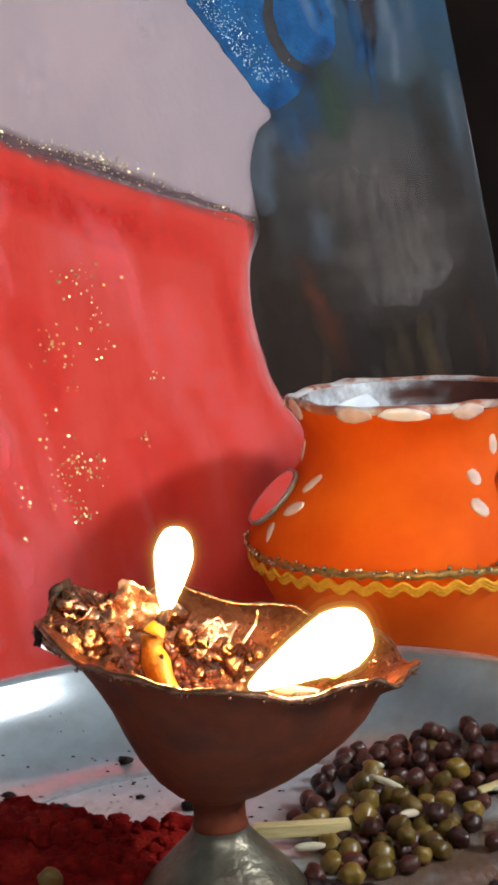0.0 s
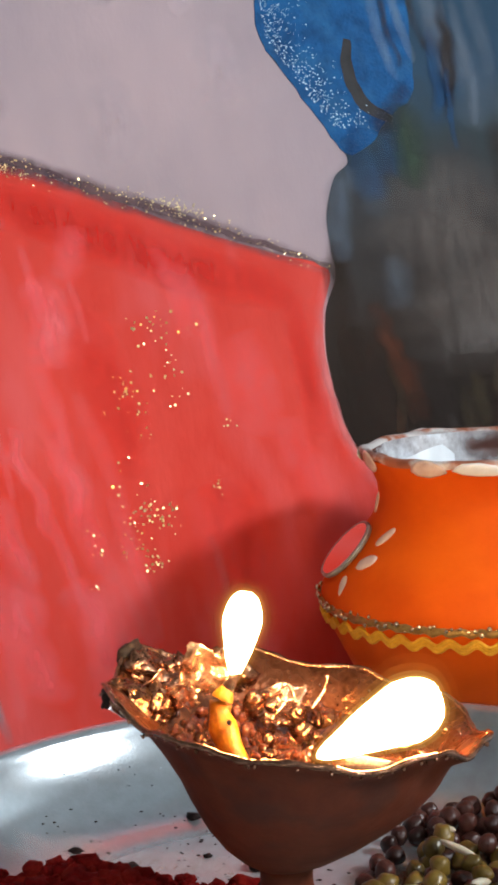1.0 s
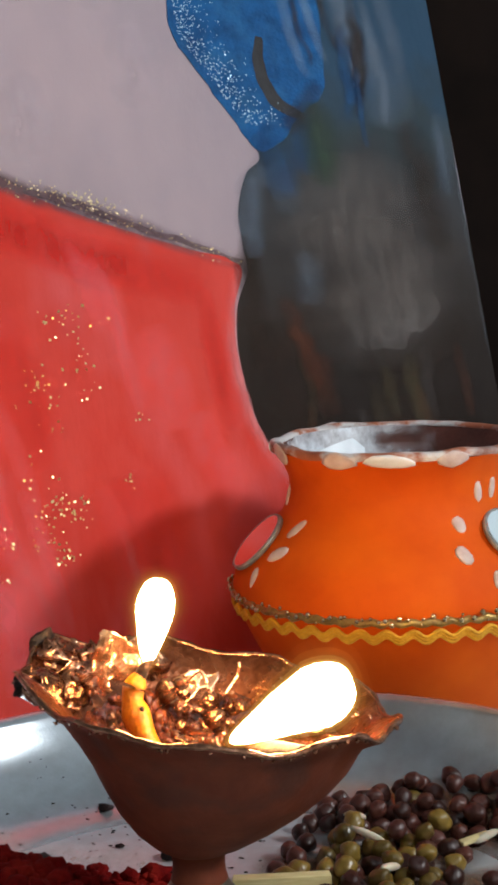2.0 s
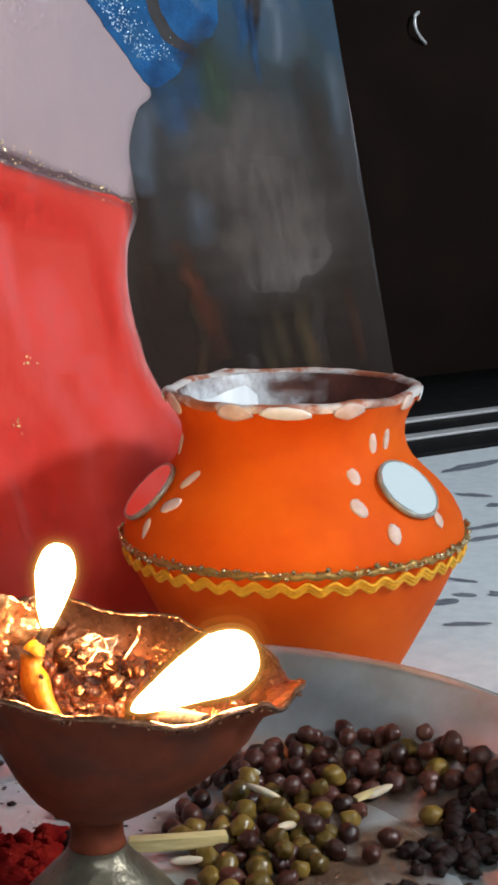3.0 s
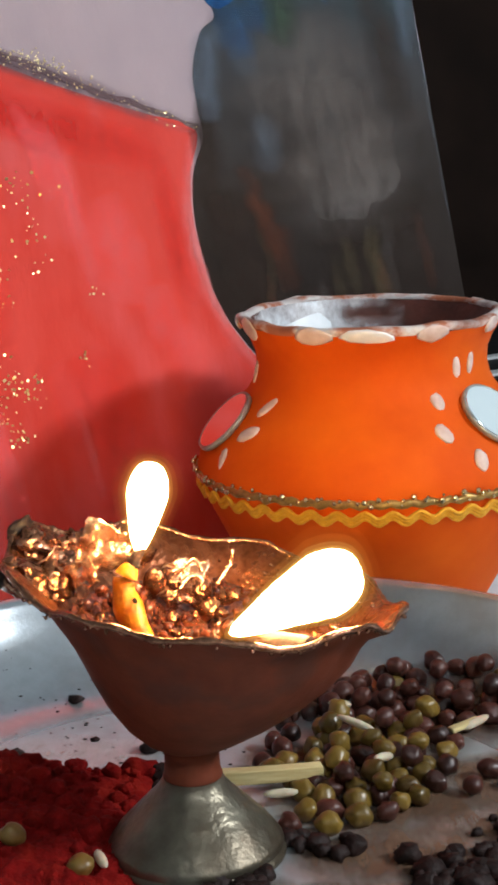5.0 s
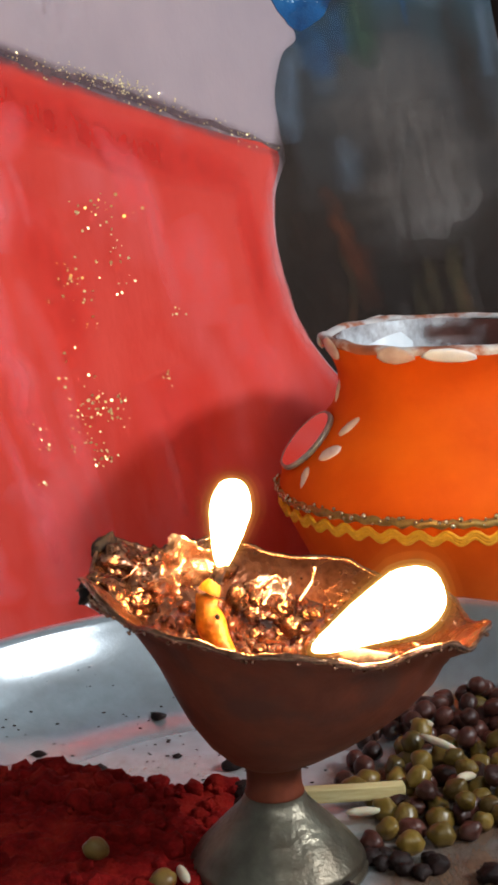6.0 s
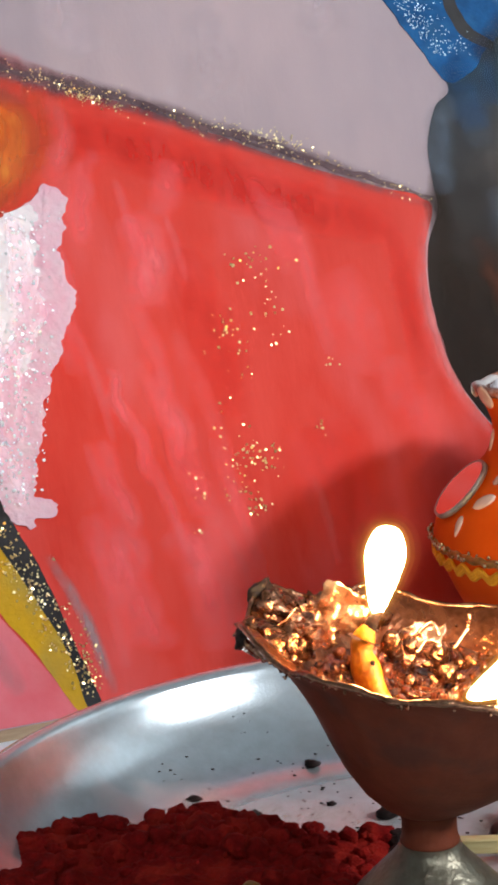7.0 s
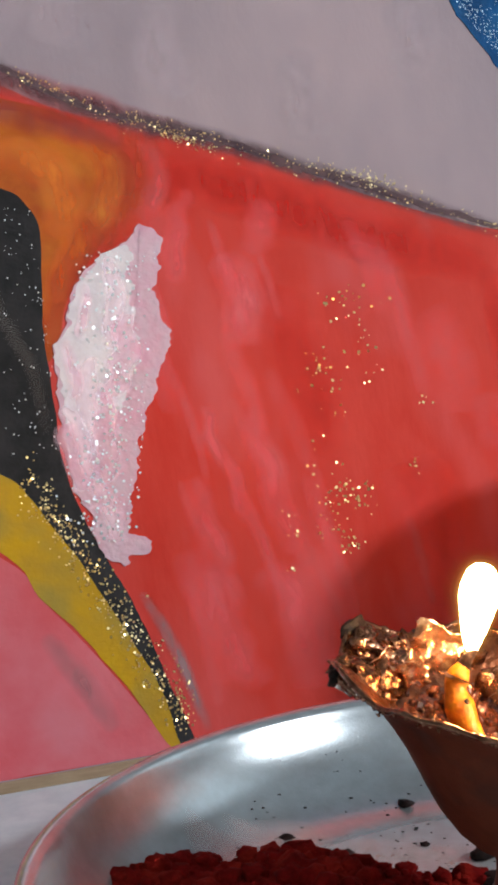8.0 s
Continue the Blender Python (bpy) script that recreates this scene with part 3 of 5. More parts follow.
paint("white_patch", [(-19.85, 13.1), (-19.7, 12.5), (-19.8, 11.4), (-19.9, 10.2), (-20.5, 9.0), (-21.2, 7.9), (-22.0, 7.7), (-22.0, 8.9), (-22.0, 10.2), (-21.6, 11.3), (-21.0, 12.4), (-20.4, 12.9)], 0.095, P_WHITE, "thick white paint ridge", 0.26, 12, 2.3)
P_DEEP = material("deep_red_paint", (0.42, 0.010, 0.008), (0.48, 0.016, 0.012), 60, 0.4, spec=0.06)
P_OLIVE = material("olive_paint", (0.13, 0.10, 0.05), (0.09, 0.07, 0.04), 60, 0.4, spec=0.03)
P_GREEN = material("dull_green_paint", (0.04, 0.085, 0.05), (0.05, 0.07, 0.06), 60, 0.4, spec=0.03)
P_RUST_GLINT = material("rust_and_glint_paint", (0.16, 0.045, 0.02), (0.1, 0.04, 0.025), 60, 0.4, spec=0.03)
P_BROWNBLACK = material("brown_black_paint", (0.024, 0.014, 0.010), (0.040, 0.025, 0.018), 60, 0.35, spec=0.03)
P_SKY = material("pale_blue_paint", (0.22, 0.36, 0.52), (0.3, 0.42, 0.55), 60, 0.4, spec=0.06)
# brushwork on the dark form
wash("smoke_stroke", [(-4.2, 16.0), (-4.0, 13.6), (-3.7, 11.4), (-3.6, 9.0)], 6.4, P_SMOKE, 0.7, "", 1.1)
wash("smoke_stroke", [(-3.0, 13.9), (-2.9, 12.2), (-3.2, 10.2)], 3.0, P_SMOKE, 0.55, "", 0.4)
wash("smoke_stroke", [(-5.6, 13.8), (-4.6, 12.4), (-4.4, 10.6)], 2.4, P_SMOKE, 0.35, "", 0.4)
wash("smoke_stroke", [(-2.1, 11.9), (-2.6, 11.6), (-3.4, 11.3), (-4.2, 11.0), (-5.0, 10.9)], 3.0, P_SMOKE, 0.75, "", 0.25, (0, 0.2, 0.45, 0.7, 0.9, 1))
wash("brown_stroke", [(-7.8, 10.8), (-7.3, 9.0), (-6.4, 7.4), (-5.0, 6.4)], 2.4, P_BROWNBLACK, 0.95)
wash("brown_stroke", [(-7.9, 13.4), (-8.0, 12.2), (-8.1, 11.0), (-8.0, 9.4)], 1.1, P_BROWNBLACK, 0.9)
wash("brown_stroke", [(-1.6, 17.0), (-1.4, 15.0), (-1.2, 12.4)], 1.6, P_BROWNBLACK, 0.6)
wash("brown_stroke", [(-4.9, 9.6), (-3.6, 9.1), (-2.2, 9.4), (-0.8, 10.6)], 2.0, P_BROWNBLACK, 0.5)
wash("brown_stroke", [(-4.8, 8.0), (-3.2, 7.2), (-1.0, 7.8)], 3.4, P_BROWNBLACK, 0.6)
wash("slate_stroke", [(-6.95, 15.6), (-7.5, 14.8), (-7.75, 13.6), (-7.7, 12.7)], 1.1, P_STEELBLUE, 0.5)
wash("slate_stroke", [(-6.2, 12.9), (-6.1, 12.0), (-6.3, 11.2)], 1.2, P_STEELBLUE, 0.28)
wash("slate_stroke", [(-6.5, 15.7), (-6.4, 14.9), (-6.5, 14.0)], 1.2, P_STEELBLUE, 0.25)
wash("blue_stroke", [(-7.0, 16.6), (-6.5, 15.6), (-6.2, 14.5)], 1.5, P_BLUE, 0.42, "", 0.2)
wash("blue_stroke", [(-5.7, 17.4), (-5.6, 16.2), (-5.7, 15.2)], 1.4, P_BLUE, 0.4, "", 0.2)
wash("brown_stroke", [(-4.6, 18.2), (-5.3, 17.2), (-6.0, 16.6)], 0.9, P_BROWNBLACK, 0.55, "", 0.15)
wash("slate_stroke", [(-2.6, 19.6), (-2.2, 18.0), (-2.5, 16.6)], 2.2, P_STEELBLUE, 0.3, "", 0.4)
wash("brown_stroke", [(-3.6, 20.4), (-3.2, 19.0), (-3.4, 17.4)], 0.8, P_BROWNBLACK, 0.5, "", 0.2)
wash("green_stroke", [(-4.9, 17.6), (-4.8, 16.2), (-5.0, 14.8)], 1.5, P_GREEN, 0.8)
wash("olive_stroke", [(-3.0, 9.5), (-3.1, 8.5), (-2.9, 7.5), (-3.1, 6.4)], 0.8, P_OLIVE, 0.6)
wash("olive_stroke", [(-3.9, 9.2), (-4.0, 8.3), (-3.8, 7.6)], 0.7, P_OLIVE, 0.35)
# the next two strokes paint in the flame's reflection on the glossy board
wash("rust_and_glint_stroke", [(-6.9, 11.5), (-6.75, 10.6), (-6.5, 9.6), (-6.4, 8.6)], 0.8, P_RUST_GLINT, 0.6, "", 0.3)
wash("rust_and_glint_stroke", [(-6.3, 9.8), (-6.2, 8.8), (-5.9, 7.8)], 1.1, P_RUST_GLINT, 0.3, "", 0.3)
wash("sky_stroke", [(-5.3, 22), (-5.35, 20.2), (-5.0, 18.2)], 0.5, P_SKY, 0.3)
wash("sky_stroke", [(-4.5, 22.3), (-4.6, 20.4), (-4.2, 18.8)], 0.45, P_SKY, 0.35)
wash("slate_stroke", [(-3.4, 22.3), (-3.3, 20.2), (-3.0, 18.0)], 1.1, P_STEELBLUE, 0.55)
wash("slate_stroke", [(-1.9, 22.0), (-1.7, 20.0), (-1.5, 18.4)], 0.8, P_STEELBLUE, 0.4)
random.seed(29)
for k in range(9):
    u, v = random.uniform(-4.6, -0.6), random.uniform(16.8, 20.5)
    wash("slate_streak", [(u, v + 1.4), (u + random.uniform(-0.2, 0.2), v), (u + random.uniform(-0.3, 0.3), v - 1.3)], random.uniform(0.3, 0.7), (P_STEELBLUE, P_BROWNBLACK, P_BLUE)[k % 3], 0.5, "", 0.12)
for k in range(8):
    u, v = random.uniform(-7.0, -0.8), random.uniform(6.8, 8.6)
    wash("brown_streak", [(u, v + 1.2), (u + random.uniform(-0.2, 0.2), v), (u + random.uniform(-0.2, 0.3), v - 1.2)], random.uniform(0.3, 0.6), (P_OLIVE, P_RUST_GLINT, P_SMOKE)[k % 3], 0.28, "", 0.15)
wash("dark_stroke", [(-4.9, 22.2), (-5.0, 20.4), (-4.7, 18.6)], 0.3, P_INK, 0.8)
wash("dark_stroke", [(-3.9, 22.2), (-4.0, 20.6), (-3.8, 19.2)], 0.35, P_INK, 0.7)
wash("slate_stroke", [(-0.5, 17.2), (-0.45, 15.8), (-0.6, 14.4)], 0.8, P_STEELBLUE, 0.35)
# thin pale line paints in the highlight along the board's right edge
wash("sky_stroke", [(-0.12, 17.0), (-0.1, 14.0), (-0.1, 9.0)], 0.14, P_SKY, 0.12)
GROUND[0] = P_RED
P_VIOLET = material("dark_violet_paint", (0.065, 0.040, 0.052), (0.15, 0.09, 0.095), 90, 0.4, spec=0.06)
LAYER[0] = 0.022
BAND_LINE = [(-25, 19.2), (-22.4, 17.95), (-20.6, 17.0), (-18.4, 16.3), (-16.1, 15.55), (-14.4, 14.85), (-12.6, 14.2), (-11.0, 13.6), (-9.6, 13.05), (-8.3, 12.6)]
up_side, down_side = (0, 0.25, 0.6, 0.85, 1, 1), (1, 1, 0.85, 0.6, 0.25, 0)
GROUND[0] = P_BAND
wash("violet_stroke", [(u, v + 0.18) for u, v in BAND_LINE], 0.44, P_VIOLET, 0.9, "", 0.08, down_side)
wash("violet_stroke", [(u, v - 0.19) for u, v in BAND_LINE], 0.36, P_VIOLET, 0.9, "", 0.08, up_side)
GROUND[0] = P_RED
# soft outline between the red and the dark
wash("pale_outline", [(-8.4, 12.5), (-8.85, 11.3), (-9.06, 10.1), (-9.0, 8.8), (-8.75, 7.6), (-8.2, 6.5), (-7.4, 5.3)], 0.55, P_HALO, 0.75, "soft pale outline", 0.04, (0, 0.1, 0.35, 0.7, 1, 0.5))
# cloudy brushwork on the grey ground
P_CLOUD = material("pale_pink_grey_paint", (0.54, 0.42, 0.45), (0.48, 0.40, 0.44), 30, 0.5, spec=0.06)
P_DUSK = material("cool_grey_paint", (0.38, 0.33, 0.38), (0.42, 0.34, 0.36), 30, 0.5, spec=0.06)
random.seed(3)
LAYER[0] = 0.0006
GROUND[0] = P_GREY
for k in range(16):
    u = random.uniform(-23, -10.5)
    v = max(random.uniform(15.5, 22), 14.9 - 0.42 * (u + 12.5) + 0.9)
    wash("cloud_stroke", [(u, v + 1.6), (u + random.uniform(-0.3, 0.3), v), (u + random.uniform(-0.5, 0.5), v - 1.0)], random.uniform(0.9, 1.8), P_CLOUD if k % 2 else P_DUSK, 0.4, "", 0.2)
# brushwork on the red field
LAYER[0] = 0.0086
GROUND[0] = P_RED
wash("deep_red_stroke", [(-20.0, 15.4), (-17.0, 14.6), (-14.5, 13.6), (-12.0, 12.6), (-9.6, 11.8)], 1.8, P_DEEP, 0.8)
wash("deep_red_stroke", [(-9.6, 12.0), (-9.6, 9.6), (-9.3, 7.6)], 0.9, P_DEEP, 0.5)
wash("deep_red_stroke", [(-16.0, 11.8), (-15.4, 9.6), (-15.2, 7.0)], 1.8, P_DEEP, 0.45)
wash("deep_red_stroke", [(-13.2, 6.8), (-12.4, 4.4), (-12.4, 2.0)], 3.0, P_DEEP, 0.45)
for line, wide, s in (([(-18.4, 8.8), (-18.1, 7.3), (-17.7, 5.6)], 0.5, 0.7), ([(-17.2, 12.8), (-16.9, 11.6), (-16.9, 10.2)], 1.3, 0.75), ([(-18.9, 7.0), (-18.5, 5.4), (-18.2, 3.4)], 0.7, 0.6), ([(-17.2, 8.6), (-16.8, 6.6), (-16.6, 4.6)], 0.9, 0.6), ([(-18.0, 14.6), (-18.4, 13.2), (-18.6, 12.0)], 0.7, 0.6), ([(-19.4, 5.2), (-18.8, 3.4), (-18.0, 1.4)], 1.2, 0.6), ([(-17.2, 4.6), (-16.6, 3.0), (-16.4, 1.2)], 1.5, 0.55), ([(-15.9, 14.2), (-16.0, 13.4), (-16.3, 12.6)], 1.0, 0.45), ([(-11.6, 10.9), (-11.2, 9.4), (-11.2, 7.8)], 1.6, 0.35), ([(-10.4, 8.4), (-10.2, 7.0), (-9.6, 5.6)], 1.2, 0.35), ([(-13.6, 12.9), (-12.8, 12.2), (-12.6, 11.0)], 1.0, 0.3)):
    wash("rose_stroke", line, wide * 1.1, P_PINK, min(1, s), "", 0.3)
random.seed(17)
for k in range(20):
    u, v = random.uniform(-19.6, -15.2) if k % 7 else random.uniform(-15, -10), random.uniform(2.0, 12.6)
    if v > 13.2 - 0.4 * (u + 11):
        continue
    length, lean = random.uniform(0.9, 2.2), random.uniform(0.1, 0.32)
    wash("rose_streak", [(u - lean * length, v + length), (u, v), (u + lean * length * 0.7, v - length)], random.uniform(0.3, 0.7), P_PINK, random.uniform(0.25, 0.5), "", 0.06)
# soft turns of colour round the orange form, and a broader violet band above it
LAYER[0] = 0.0166
GROUND[0] = P_RED
wash("maroon_stroke", [(-21.8, 16.9), (-20.2, 16.5), (-19.1, 15.7), (-19.0, 14.8), (-19.8, 13.9), (-20.9, 12.8), (-21.7, 11.6)], 1.5, P_MAROON, 0.75, "", 0.15)
wash("rust_and_glint_stroke", [(-21.4, 16.4), (-20.4, 16.0), (-19.9, 15.3), (-20.1, 14.4), (-20.9, 13.4), (-21.7, 12.2), (-22.0, 10.6)], 0.9, P_ORANGE, 0.8, "", 0.1)
P_AMBER = material("amber_paint", (0.74, 0.27, 0.04), (0.66, 0.20, 0.03), 60, 0.4, bump=0.2, spec=0.06)
wash("amber_stroke", [(-23.0, 15.9), (-21.8, 15.4), (-21.2, 14.6), (-21.6, 13.4)], 1.3, P_AMBER, 0.7, "", 0.15)
wash("rose_stroke", [(-19.0, 16.0), (-18.6, 15.0), (-18.9, 14.3), (-19.3, 13.8)], 0.8, P_PINK, 0.5, "", 0.1)
wash("violet_stroke", [(-25.5, 18.9), (-22.6, 17.75), (-21.1, 17.3), (-19.8, 16.75), (-18.5, 16.25), (-17.2, 15.8)], 1.0, P_VIOLET, 0.95, "", 0.12)
wash("maroon_stroke", [(-24.5, 17.4), (-22.2, 16.7), (-20.7, 16.3), (-19.4, 15.9)], 0.8, P_VIOLET, 0.55, "", 0.12)
LAYER[0] = 0.0672
GROUND[0] = P_LILAC
for line, wide, mat, much in (([(-20.3, 12.9), (-20.3, 11.6), (-20.6, 10.4)], 0.7, P_WHITE, 0.7), ([(-20.0, 11.4), (-20.3, 10.2), (-20.9, 9.0)], 0.9, P_LILAC, 0.9), ([(-21.2, 10.4), (-21.4, 9.2), (-21.3, 7.6)], 0.7, P_WHITE, 0.6), ([(-20.9, 9.4), (-21.0, 8.2), (-21.2, 7.0)], 0.8, P_LILAC, 0.9), ([(-21.4, 7.4), (-21.2, 6.4), (-21.0, 5.6)], 0.6, P_WHITE, 0.5), ([(-22.0, 8.7), (-21.8, 7.9), (-21.5, 7.0)], 1.0, P_LILAC, 0.95), ([(-21.9, 9.2), (-21.6, 8.2), (-21.4, 7.2)], 0.5, P_WHITE, 0.7), ([(-21.8, 10.8), (-21.6, 10.0), (-21.7, 9.2)], 0.5, P_LILAC, 0.5), ([(-21.0, 12.2), (-21.1, 11.4), (-21.4, 10.8)], 0.4, P_LILAC, 0.45)):
    wash("thick_stroke", line, wide, mat, much, "", 0.25)
LAYER[0] = 0.024
GROUND[0] = P_INK
for line, wide in (([(-23.6, 13.0), (-23.2, 11.6), (-22.6, 10.0), (-22.5, 8.4)], 0.5), ([(-23.2, 3.6), (-22.4, 2.2), (-21.8, 1.0)], 0.7)):
    wash("grey_stroke", line, wide, P_SMOKE if wide < 0.6 else P_HALO, 0.5, "", 0.1)
wash("grey_edge_stroke", [(-20.7, 4.3), (-20.2, 3.2), (-19.8, 2.0), (-19.5, 0.6)], 0.4, P_GREY, 0.7, "", 0.05)

random.seed(11)
spots = []
for u, v, s, n in ((-14.0, 11.2, 0.4, 26), (-13.9, 10.0, 0.35, 12), (-15.1, 9.2, 0.35, 30), (-14.7, 8.2, 0.25, 5), (-14.5, 6.15, 0.2, 30), (-15.03, 6.1, 0.12, 12), (-15.4, 5.85, 0.3, 14), (-15.15, 5.4, 0.2, 10), (-14.95, 4.8, 0.15, 18), (-16.4, 5.2, 0.14, 6), (-15.8, 5.15, 0.12, 4), (-15.4, 7.0, 0.35, 9), (-16.5, 5.7, 0.12, 3), (-12.2, 8.3, 0.12, 6), (-12.8, 6.6, 0.12, 6), (-14.2, 5.55, 0.12, 3), (-13.5, 9.0, 0.3, 6), (-16.7, 4.4, 0.12, 3)):
    spots += [(random.gauss(u, s), random.gauss(v, s)) for _ in range(n)]
sparkle("gold_glitter", spots, GOLD, (0.018, 0.05), 0.03, "loose gold glitter on the red paint")
BAND = spline([(-26, 19.6, 0), (-22.3, 18.05, 0), (-20.0, 16.8, 0), (-17.5, 16.1, 0), (-14.7, 15.0, 0), (-11.8, 13.95, 0), (-8.3, 12.65, 0)], 40, False)
spots = [(p.x + random.gauss(0, 0.1), p.y + random.gauss(0, 0.14)) for p in (random.choice(BAND) for _ in range(330))]
spots += [(u, 14.35 - 0.37 * (u + 12.5) + 0.12 + random.gauss(0, 0.12)) for u in (random.gauss(-12.9, 0.7) for _ in range(130))]
spots += [(u, 16.25 - 0.35 * (u + 18.0) - 0.25 + random.gauss(0, 0.1)) for u in (random.gauss(-17.9, 0.5) for _ in range(150))]
sparkle("gold_glitter", spots, GOLD, (0.01, 0.03), 0.055, "gold glitter on the violet band")
spots = []
for _ in range(560):
    t = random.random()
    u, v = -19.9 - 3.2 * t, 1.0 + 6.4 * t**1.05
    spots.append((u + random.gauss(0, 0.22), v + random.gauss(0, 0.3)))
sparkle("gold_glitter", spots, GOLD, (0.015, 0.042), 0.058, "gold glitter along the yellow stripe")
spots = [(min(random.gauss(-20.9, 0.45) + (v - 9) * 0.2, -19.9 + (v - 9) * 0.22), v) for v in (random.uniform(5.6, 13) for _ in range(560))]
sparkle("silver_glitter", spots, FROST, (0.014, 0.05), 0.1, "silver glitter on the white paint")
spots = [(random.uniform(-23.6, -22.1), random.uniform(8, 14.5)) for _ in range(120)]
sparkle("silver_glitter", spots, FROST, (0.01, 0.026), 0.06)
spots = []
for _ in range(800):
    v = random.uniform(16.8, 22)
    left = -9.15 if v > 19.6 else -9.15 + (19.6 - v) * 0.62
    spots.append((left + abs(random.gauss(0, 0.6)) + 0.05, v))
sparkle("silver_glitter", spots, ICE, (0.007, 0.026), 0.055, "pale blue glitter along the blue edge")

# ---- steel plate ----
PX, PY, FLAT, BEND = 7.0, 0.68, 6.2, 2.85


def plate_z(x, y):
    """Height of the plate's upper face: flat in the middle, curving up to the rim."""
    k = min(0.935, max(0.0, (math.hypot(x - PX, y - PY) - FLAT) / BEND))
    return BEND * (1 - math.sqrt(1 - k * k))


plate = thing("steel_plate", PX, PY, 0, "round stainless steel plate with raised rim, powder-stained", "plate")
part("dish_base", lathe([(0.02, 0.0), (3, 0.0), (5.0, 0.0), (5.9, 0.0), (6.1, 0.0), (6.2, 0.002)], 160), STEEL_DULL, plate, "scuffed dull steel base")
prof = [(FLAT + BEND * math.sin(math.radians(a)), 0.002 + BEND * (1 - math.cos(math.radians(a)))) for a in (0, 4, 8, 12, 16, 20, 25, 30, 35, 40, 45, 50, 55, 60, 65, 69)]
prof += [(8.92, 1.9), (8.98, 1.94), (9.06, 1.96), (9.14, 1.97), (9.19, 1.95), (9.2, 1.9), (9.16, 1.86), (9.06, 1.82), (8.98, 1.7), (8.8, 1.3), (8.3, 0.6), (7.6, 0.15), (6.9, -0.05), (6.2, -0.12), (3, -0.12), (0.4, -0.12)]
part("dish", lathe(prof, 160), STEEL, plate)

# ---- oil lamp ----
LX, LY = 6.58, -0.1
lamp = thing("oil_lamp", LX, LY, 0, "small copper oil lamp on a brass foot with two burning wicks", "oil lamp")
part("foot", lathe([(0.02, 0.0), (1.50, 0.0), (1.56, 0.05), (1.56, 0.14), (1.50, 0.17), (1.49, 0.20), (1.53, 0.23), (1.46, 0.34), (1.32, 0.52), (1.13, 0.72), (0.92, 0.94), (0.72, 1.14), (0.58, 1.3), (0.51, 1.44), (0.02, 1.46)], 72), LAMP_FOOT, lamp, "worn silvery brass foot with a turned groove")
part("stem", lathe([(0.02, 1.42), (0.50, 1.42), (0.51, 1.48), (0.48, 1.56), (0.47, 1.7), (0.47, 1.84), (0.5, 1.94), (0.56, 2.02), (0.6, 2.06), (0.02, 2.1)], 48), LAMP_OUT, lamp)


def lip(a):
    """How the lip stands out and up round the bowl: high petals at the back left, a low spout at the right."""
    back = max(0.0, math.cos(a - 2.85)) ** 2
    scallop = 0.5 + 0.5 * math.cos(9 * a + 0.7)
    out = 0.18 * max(0.0, math.cos(a)) ** 2 + 0.55 * back + 0.12 * scallop + 0.08 * noise.noise((3 * math.cos(a), 3 * math.sin(a), 0.5))
    crest = max(0.0, math.cos(a - 2.4)) ** 2
    up = -0.27 * math.cos(a) - 0.34 * max(0.0, math.cos(a - 0.25)) ** 4 - 0.26 * max(0.0, math.sin(a - 0.3)) ** 2 + 0.36 * crest + 0.13 * scallop * (1 + 1.6 * back) + 0.10 * noise.noise((5 * math.cos(a), 5 * math.sin(a), 2.5))
    return out, up


def bowl_warp(weights):
    def warp(p, a, k):
        w = weights[k]
        out, up = lip(a)
        s = max(0.0, (p.z - 2.0)) / 2.6
        lean = 0.85 * s if s < 0.6 else 0.51 - 0.125 * (s - 0.6)
        r = math.hypot(p.x, p.y)
        r2 = r + w * out
        j = 0.02 * noise.noise((p.x * 2, p.y * 2, p.z * 3)) * (1 + 2 * w)
        return Vector(((r2 + j) * math.cos(a) + lean, (r2 + j) * math.sin(a) - 0.12 * s, p.z + (w * 1.0 + 0.25 * s * (1 - w)) * up))
    return warp


outer = [(0.4, 1.98), (0.6, 2.03), (0.88, 2.18), (1.3, 2.5), (1.7, 2.9), (2.02, 3.32), (2.27, 3.75), (2.45, 4.15), (2.61, 4.5), (2.8, 4.68), (2.9, 4.76)]
part("bowl", lathe(outer, 144, bowl_warp([0, 0, 0, 0, 0.05, 0.1, 0.18, 0.35, 0.65, 0.9, 1.0])), LAMP_OUT, lamp, "smoke-darkened copper bowl")
inner = [(2.9, 4.76), (2.88, 4.82), (2.78, 4.78), (2.58, 4.62), (2.36, 4.35), (2.18, 4.05), (1.9, 3.7), (1.45, 3.5), (0.6, 3.4), (0.1, 3.4)]
part("bowl_lining", lathe(inner, 144, bowl_warp([1.0, 1.0, 0.95, 0.8, 0.55, 0.35, 0.2, 0.1, 0, 0])), LAMP_IN, lamp, "oily gleaming copper lining with scalloped lip")

edge = [Vector((2.88 * math.cos(a), 2.88 * math.sin(a), 4.8)) for a in (math.radians(k * 3) for k in range(121))]
shaped = bowl_warp([1.0])
edge = [shaped(p, math.radians(k * 3), 0) + Vector((0, 0, 0.025 * noise.noise((k * 0.9, 0, 0)))) for k, p in enumerate(edge)]
# bead of brighter copper paints in the gleam of the flame-lit lip
part("lip_edge", tube(edge, 0.055, 8, lambda t: 1 + 0.6 * noise.noise((t * 70, 0, 3))), SCALE, lamp, "worn gleaming copper lip")

